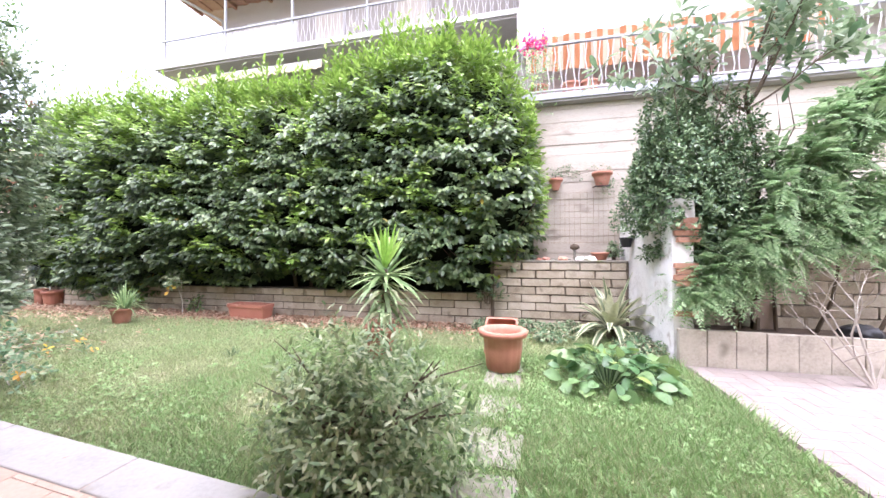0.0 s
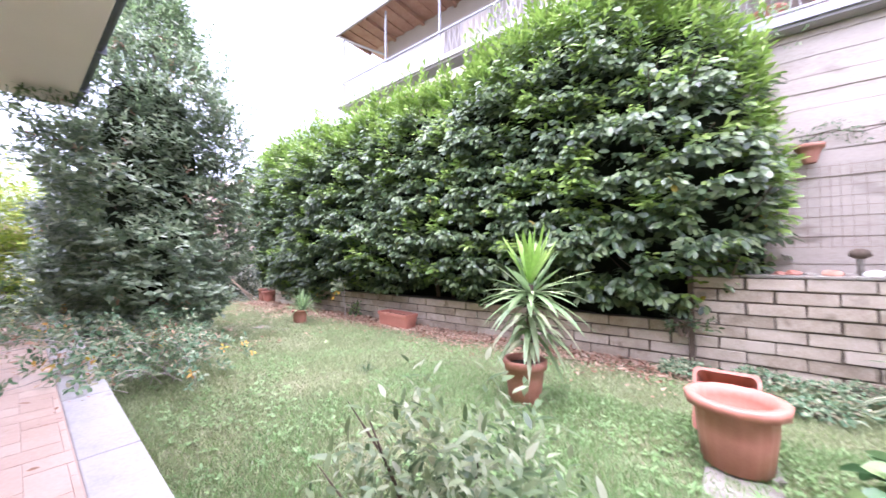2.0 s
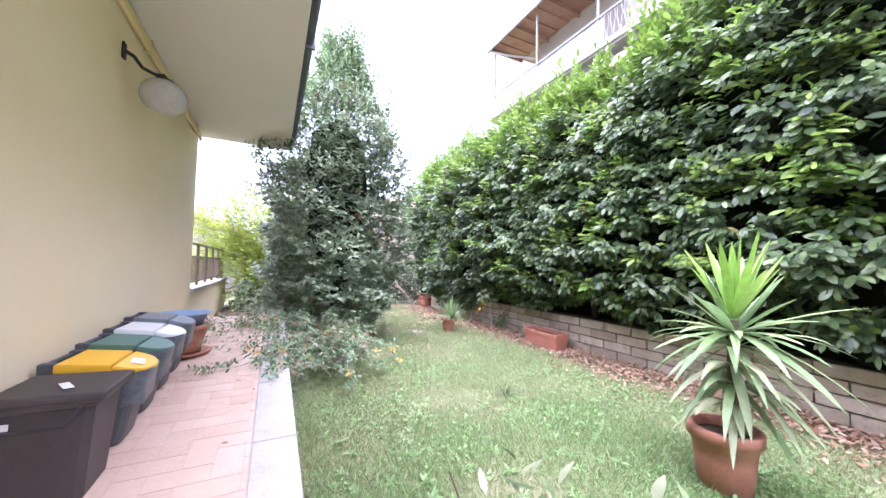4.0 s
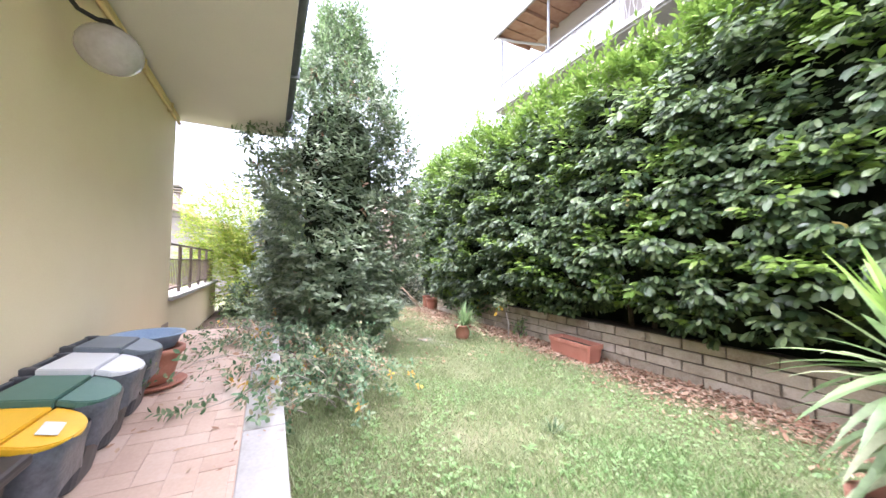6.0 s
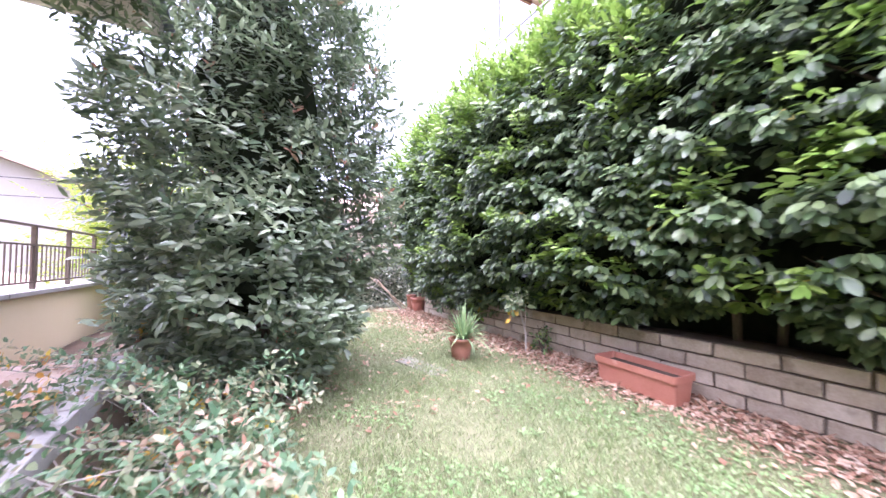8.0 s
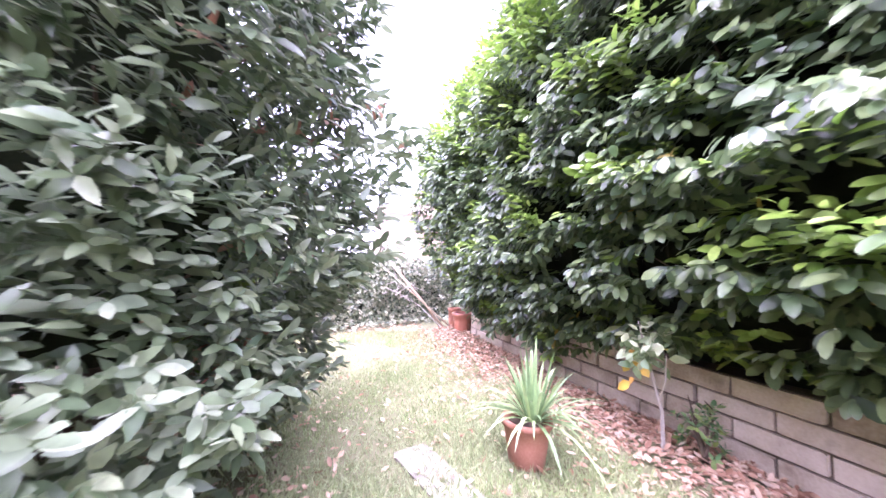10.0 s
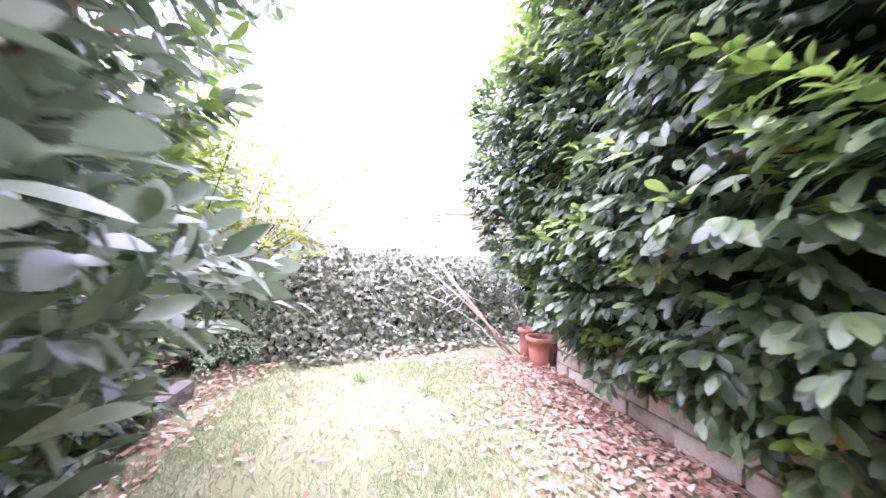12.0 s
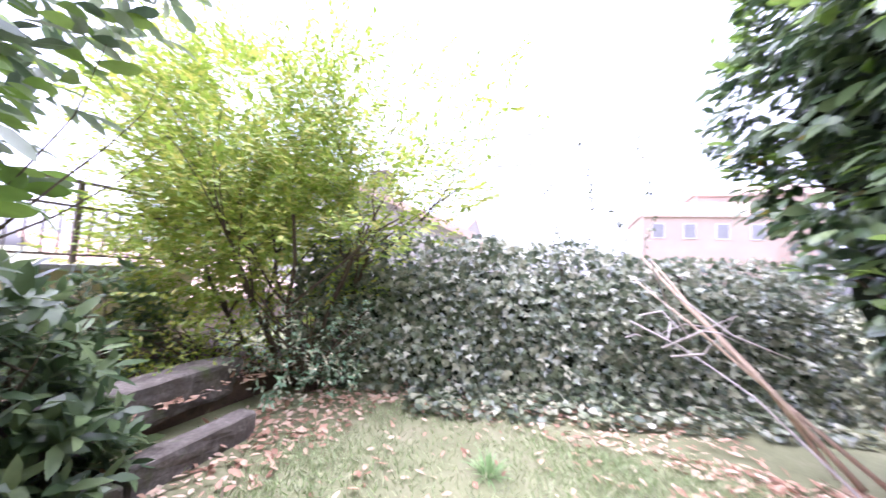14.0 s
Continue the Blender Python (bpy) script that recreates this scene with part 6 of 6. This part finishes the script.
def far_house(name, label, x, y0, y1, wall_h, ridge, depth, wall_mat, axis_y=True, windows=3, base=0.0):
    ob = thing(name, label, "house", at=(x, (y0 + y1) / 2, base))
    w = (y1 - y0) / 2
    part("wall", a_box(-depth, 0, -w, w, 0, wall_h), wall_mat, ob)
    bm = bmesh.new()
    ov = 0.5 if axis_y else 0.15
    if axis_y:
        pr = [(ov, -w - ov, wall_h), (ov, 0, ridge), (ov, w + ov, wall_h)]
        a = [bm.verts.new(p) for p in pr] + [bm.verts.new((p[0], p[1], p[2] - 0.25)) for p in pr]
        b = [bm.verts.new((-depth - ov, p[1], p[2])) for p in pr] + [bm.verts.new((-depth - ov, p[1], p[2] - 0.25)) for p in pr]
    else:
        pr = [(ov, wall_h), (-depth / 2, ridge), (-depth - ov, wall_h)]
        a = [bm.verts.new((p, -w - ov, q)) for p, q in pr] + [bm.verts.new((p, -w - ov, q - 0.25)) for p, q in pr]
        b = [bm.verts.new((p, w + ov, q)) for p, q in pr] + [bm.verts.new((p, w + ov, q - 0.25)) for p, q in pr]
    for k, j in ((0, 1), (1, 2), (4, 3), (5, 4), (3, 0), (2, 5)):
        bm.faces.new((a[k], a[j], b[j], b[k]))
    for q in (a, b):
        bm.faces.new((q[0], q[1], q[4], q[3]))
        bm.faces.new((q[1], q[2], q[5], q[4]))
    bmesh.ops.recalc_face_normals(bm, faces=bm.faces)
    part("roof", bm, M_ROOF, ob)
    if not axis_y:
        for s in (-w, w):
            bm = bmesh.new()
            v = [[bm.verts.new((p, s + o, q)) for p, q in ((0, wall_h), (-depth, wall_h), (-depth / 2, ridge - 0.3))] for o in (-0.1, 0.1)]
            bm.faces.new(v[0])
            bm.faces.new(v[1][::-1])
            for i in range(3):
                bm.faces.new((v[0][i], v[0][i - 1], v[1][i - 1], v[1][i]))
            bmesh.ops.recalc_face_normals(bm, faces=bm.faces)
            part("gable", bm, wall_mat, ob)
    if axis_y:
        bm = bmesh.new()
        v = [bm.verts.new(p) for p in ((0, -w, wall_h), (0, w, wall_h), (0, 0, ridge - 0.3), (-0.2, -w, wall_h), (-0.2, w, wall_h), (-0.2, 0, ridge - 0.3))]
        bm.faces.new(v[:3])
        bm.faces.new(v[:2:-1])
        part("gable", bm, wall_mat, ob)
    for i in range(windows):
        yy = -w + (i + 0.5) * 2 * w / windows
        win = part("window", a_box(0.0, 0.05, yy - 0.5, yy + 0.5, wall_h - 2.2, wall_h - 0.8), M_WHITE, ob)
        part("pane", a_box(0.05, 0.06, yy - 0.42, yy + 0.42, wall_h - 2.1, wall_h - 0.9), M_GLASS, win)
    return ob


fh = far_house("neighbour_house", "pale neighbouring house with a broad gable and chimney", -20, -14.0, 0.9, 2.45, 5.6, 9, M_FACADE, windows=0)
ch = part("chimney", a_box(-1.2, -0.6, 3.4, 4.05, 3.2, 4.6), M_FACADE, fh)
for i in range(3):
    part("cowl_plate", a_box(-1.3, -0.5, 3.3, 4.15, 4.63 + i * 0.13, 4.68 + i * 0.13), M_STONE, ch)
sh2 = thing("shed_roof", "low terracotta tiled roof below the railing", "roof", at=(-13.5, -2.2, 0.0))
part("shed_wall", a_box(-1.6, 1.6, -1.4, 1.2, 0, 0.5), M_PEACH, sh2)
me = finish(lathe(bmesh.new(), [(0.09, -0.0), (0.07, 3.1)], 10), "roof_tile", M_ROOF)
for i in range(18):
    piece("roof_tile", me, sh2, pose(-1.55 + i * 0.18, 1.4, 0.5, 74, 0, 0))
far_house("distant_house", "distant pink house with a terracotta roof", -45, 10.4, 20.0, 7.6, 9.6, 9, M_PEACH, False, 4)
far_house("distant_house", "distant pale villa with a tiled roof", -52, 16.5, 27.0, 11.0, 13.0, 9, M_PEACH, False, 4)
far_house("distant_house", "distant low house with a tiled roof", -45, -16.0, -7.0, 5.6, 8.0, 9, M_FACADE, False, 3)
pole = thing("utility_pole", "dark utility pole with cross wires", "pole", at=(-17.0, -5.0, 0))
part("shaft", tube(bmesh.new(), [(0, 0, 0), (0, 0, 4.6)], [0.09, 0.06], 10), M_IRON, pole)
for z in (4.3, 3.6, 3.1):
    part("wire", tube(bmesh.new(), [(0, -14, z + 0.4), (0, 0, z), (0, 9, z + 0.1)], 0.012, 4), M_IRON, pole)

# ---- ground cover ----
def lawn_points(n, rng, x0=-12.3, x1=1.8, y0=1.52, y1=6.1):
    return np.stack([rng.uniform(x0, x1, n), rng.uniform(y0, y1, n)], -1)


def cover(xy):
    return np.array([ground_z(a, b) for a, b in xy])


rng = np.random.default_rng(101)


def grass(name, label, n, height, width, mat, region, lean=0.6):
    xy = lawn_points(n, rng, *region)
    patch = np.array([noise.noise(Vector((a * 0.9, b * 0.9, 3))) for a, b in xy])
    litter = np.clip((xy[:, 1] - 5.35 - 0.25 * patch) / 0.35, 0, 1) * (xy[:, 0] < -0.4)
    stone = (np.abs(xy[:, 0] + 0.2) < 0.2) & (np.abs(((xy[:, 1] - 1.85) + 0.28) % 0.575 - 0.28) < 0.2) & (xy[:, 1] < 4.2)
    under_tree = np.hypot(xy[:, 0] + 7.7, xy[:, 1] - 2.2) < 0.95
    ok = (rng.uniform(0, 1, len(xy)) > litter * 0.97) & (rng.uniform(0, 1, len(xy)) > 0.35 * (patch < -0.22)) & (~stone | (rng.uniform(0, 1, len(xy)) < 0.6)) & (~under_tree | (rng.uniform(0, 1, len(xy)) < 0.2))
    ok &= rng.uniform(0, 1, len(xy)) > np.clip((-7.5 - xy[:, 0]) / 3, 0, 0.72) * np.clip(0.9 - 1.6 * patch, 0.2, 1)
    ok &= (xy[:, 1] > 2.7) | (xy[:, 0] > -9.2) | (rng.uniform(0, 1, len(xy)) < 0.12)
    ok &= (xy[:, 0] > -12.1 + 0.3 * patch) | (rng.uniform(0, 1, len(xy)) < 0.2)
    if name == "lush_grass":
        ok &= rng.uniform(0, 1, len(xy)) < np.clip((xy[:, 0] + 3.4) / 2.6 + 1.3 * patch, 0.0, 1)
    xy, patch = xy[ok], patch[ok]
    m = len(xy)
    o = np.concatenate([xy, (cover(xy) - 0.004)[:, None]], 1)
    u = np.stack([rng.normal(0, lean, m), rng.normal(0, lean, m), np.ones(m)], -1)
    nn = np.stack([rng.normal(0, 1, m), rng.normal(0, 1, m), rng.normal(0.4, 0.3, m)], -1)
    ln = height * rng.uniform(0.5, 1.4, m) * (1 + 0.4 * patch) * (1 + 0.7 * ((xy[:, 1] < 1.66) | (xy[:, 0] > 1.7)))
    me = leaf_mesh(name, (o, u, nn, ln, np.full(m, width) * rng.uniform(0.7, 1.3, m)), mat, droop=0.35, fold=0.1, shape="blade")
    return tagged(new(name, me), label, "grass", kind="stuff")


grass("lawn_grass", "short uneven lawn grass with yellowed blades", 300000, 0.055, 0.0065, M_GRASS, (-12.2, 1.8, 1.52, 6.0))
grass("lush_grass", "longer greener grass near the path and terrace", 60000, 0.075, 0.007, M_CLOVER, (-3.6, 1.8, 1.52, 4.6))
xy = lawn_points(30000, rng, -6.5, 1.8, 1.52, 5.6)
pn = np.array([noise.noise(Vector((a * 1.1, b * 1.1, 8))) for a, b in xy])
xy = xy[(pn + 0.1 * (xy[:, 0] + 2) / 3 > 0.02)]
m = len(xy)
o = np.concatenate([xy, (cover(xy) + rng.uniform(0.01, 0.045, m))[:, None]], 1)
ln = rng.uniform(0.016, 0.042, m)
cl = leaf_mesh("clover", (o, np.stack([rng.normal(0, 1, m), rng.normal(0, 1, m), rng.normal(0.1, 0.3, m)], -1), np.stack([rng.normal(0, 0.3, m), rng.normal(0, 0.3, m), np.ones(m)], -1), ln, ln * 0.8), M_CLOVER, shape="kite")
tagged(new("clover", cl), "small round-leaved clover and weeds in the lawn", "weeds", kind="stuff")

n = 15000
x = rng.uniform(-12.2, 0.2, n)
y = 6.25 - np.abs(rng.normal(0, 0.42, n)) * (1 + 0.6 * np.clip((-7.5 - x) / 2, 0, 1)) - 0.1 * (x > -1)
keep = (y > 4.6) & (rng.uniform(0, 1, n) < np.clip(1.2 - (x + 2.5) / 2.5, 0.12, 1))
x, y = x[keep], y[keep]
xl = np.concatenate([x, rng.uniform(-12.2, -6, 700), rng.normal(-7.6, 0.7, 600), rng.uniform(-12.2, -9.2, 2000), rng.uniform(-13.1, -12.0, 800)])
yl = np.concatenate([y, 3.1 + 2.4 * rng.beta(0.8, 1.0, 700), rng.normal(2.4, 0.6, 600), rng.uniform(1.3, 2.85, 2000), rng.uniform(2.6, 5.6, 800)])
m = len(xl)
xy = np.stack([xl, yl], -1)
o = np.concatenate([xy, (cover(xy) + rng.uniform(0.005, 0.035, m) + 0.2 * ((xl < -9) & (yl < 2.0)))[:, None]], 1)
ln = rng.uniform(0.035, 0.085, m)
lm = leaf_mesh("leaf_litter", (o, np.stack([rng.normal(0, 1, m), rng.normal(0, 1, m), rng.normal(0, 0.22, m)], -1), np.stack([rng.normal(0, 0.35, m), rng.normal(0, 0.35, m), np.ones(m)], -1), ln, ln * rng.uniform(0.35, 0.55, m)), M_LITTER, droop=-0.12, fold=0.3)
tagged(new("leaf_litter", lm), "carpet of dry brown fallen leaves by the low wall", "fallen leaves", kind="stuff")


weed = lawn_points(600, rng, -5.5, 1.75, 1.55, 4.6)
weed = weed[rng.uniform(0, 1, len(weed)) < np.clip((weed[:, 0] + 6.5) / 6, 0.2, 1)]
k = 9
m = len(weed) * k
az = rng.uniform(0, TAU, m)
wp = np.repeat(weed, k, 0)
ln = np.repeat(rng.uniform(0.035, 0.085, len(weed)), k) * rng.uniform(0.7, 1.2, m)
wl = leaf_mesh("lawn_weeds", (np.concatenate([wp, (cover(wp) + 0.015)[:, None]], 1), np.stack([np.cos(az), np.sin(az), rng.uniform(0.15, 0.9, m)], -1), np.stack([-0.4 * np.cos(az), -0.4 * np.sin(az), np.ones(m)], -1), ln, ln * 0.3), M_CLOVER, droop=0.4)
tagged(new("lawn_weeds", wl), "broad-leaved weed rosettes in the lawn", "weeds", kind="stuff")
m = 150
tx, ty = rng.normal(-5.3, 0.9, m), rng.uniform(0.2, 1.45, m)
ok = (tx > -7.0) & (tx < -0.5)
tx, ty = tx[ok], ty[ok]
m = len(tx)
ln = rng.uniform(0.03, 0.075, m)
tl = leaf_mesh("terrace_leaves", (np.stack([tx, ty, np.array([terrace_z(v) for v in tx]) + 0.012], -1), np.stack([rng.normal(0, 1, m), rng.normal(0, 1, m), np.zeros(m)], -1), np.stack([rng.normal(0, 0.2, m), rng.normal(0, 0.2, m), np.ones(m)], -1), ln, ln * 0.4), M_LITTER, droop=-0.1, fold=0.3)
tagged(new("terrace_leaves", tl), "scattered dry leaves on the terrace tiles", "fallen leaves", kind="stuff")


def clump(at, n, length, seed, mat=M_CLOVER, label="dark green tuft of coarse grass in the lawn"):
    rng = np.random.default_rng(seed)
    ob = thing("grass_tuft", label, "grass tuft", "grass tufts", at=at)
    leaf_part("blade_tuft", strap_mesh("blade_tuft", strap_leaves(n, rng, (0, 0, -0.01), length, 0.008, (0.3, 1.5), 0.03, 0.3), mat, 0.25), ob)


clump((-3.71, 3.72, 0), 60, 0.2, 111, M_VINE)
clump((-11.4, 3.9, 0), 70, 0.17, 112, M_CLOVER, "bright green tuft in the thin far lawn")
clump((-10.9, 4.6, 0), 60, 0.16, 113, M_CLOVER, "bright green tuft in the thin far lawn")
round_shrub("wall_weed", "small leafy weed against the low wall", "weed", (-7.0, 6.05, 0), 0.14, 0.14, 0.45, M_HOSTA, 114, 40, 5, 0.04, 0.06, 0.03, stems=4)
round_shrub("corner_weeds", "low green weeds at the foot of the side wall", "weed", (1.5, 4.9, 0), 0.3, 0.5, 0.22, M_BRAMBLE, 115, 320, 4, 0.03, 0.04, 0.025, stems=6)
for k, (x, y, rx) in enumerate(((0.1, 6.0, 0.35), (0.75, 5.95, 0.4), (0.4, 5.3, 0.3), (1.55, 5.2, 0.22), (-0.6, 5.9, 0.3))):
    round_shrub("corner_weeds", "low green weeds along the foot of the ledge wall", "weed", (x, y, 0), rx, 0.2, 0.17, M_BRAMBLE, 120 + k, 170, 4, 0.03, 0.045, 0.028, stems=5, group="corner weeds")
round_shrub("wall_creeper", "sprays of laurel leaves hanging over the block wall", "creeper", (-0.6, 6.14, 0.45), 0.26, 0.1, 0.28, M_LAUREL, 116, 28, 5, 0.06, 0.08, 0.035, stems=5)


# ---- terrace tiles, curb stones and blocks ----
lay_blocks(low_wall, -11.41, -0.52, -0.14, 5, 1)
lay_blocks(ledge_wall, -0.51, 1.75, -0.14, 9, 2)
bm = bmesh.new()
bmesh.ops.create_cube(bm, size=1.0)
for f in list(bm.faces):
    if f.normal.z > 0.5:
        bmesh.ops.bevel(bm, geom=list(f.edges), offset=0.012, segments=1, affect="EDGES")
TILE = finish(bm, "tile", M_TILE)


def herringbone(parent, x0, x1, y0, y1, zf, slope, step=0.152):
    na, nb = int((x1 - x0) / step) + 3, int((y1 - y0) / step) + 3
    for a in range(-2, na):
        for b in range(-2, nb):
            v = (a - b) % 4
            if v == 0:
                q = (a, a + 2, b, b + 1)
            elif v == 2:
                q = (a, a + 1, b - 1, b + 1)
            else:
                continue
            u0, u1 = max(x0, x0 + q[0] * step), min(x1, x0 + q[1] * step)
            w0, w1 = max(y0, y0 + q[2] * step), min(y1, y0 + q[3] * step)
            if u1 - u0 < 0.03 or w1 - w0 < 0.03:
                continue
            cx = (u0 + u1) / 2
            m = pose(cx, (w0 + w1) / 2, zf(cx) - 0.008, 0, slope, 0) @ Matrix.Diagonal((u1 - u0 - 0.004, w1 - w0 - 0.004, 0.02, 1))
            piece("tile", TILE, parent, m)


herringbone(terrace, -7.05, 0.6, 0.1, 1.195, terrace_z, math.degrees(math.atan(0.073)))
CURBM = finish(box(bmesh.new(), -0.5, 0.5, -0.13, 0.13, -0.14, 0.0, 0.008), "curb_stone", M_CURB)
for i in range(9):
    cx = -6.55 + i * 0.99
    m = pose(cx, 1.335, terrace_z(cx) + 0.004, 0, math.degrees(math.atan(0.073)) if cx < 0.5 else 0, 0) @ Matrix.Diagonal((0.984, 1.03, 1, 1))
    piece("curb_stone", CURBM, terrace, m)
path = thing("path_tiles", "pale pink herringbone tiles of the garden path", "path", kind="structure")
TILE = TILE.copy()
TILE.materials[0] = M_PATH
herringbone(path, 1.86, 4.4, 1.6, 4.5, lambda x: 0.03, 0)
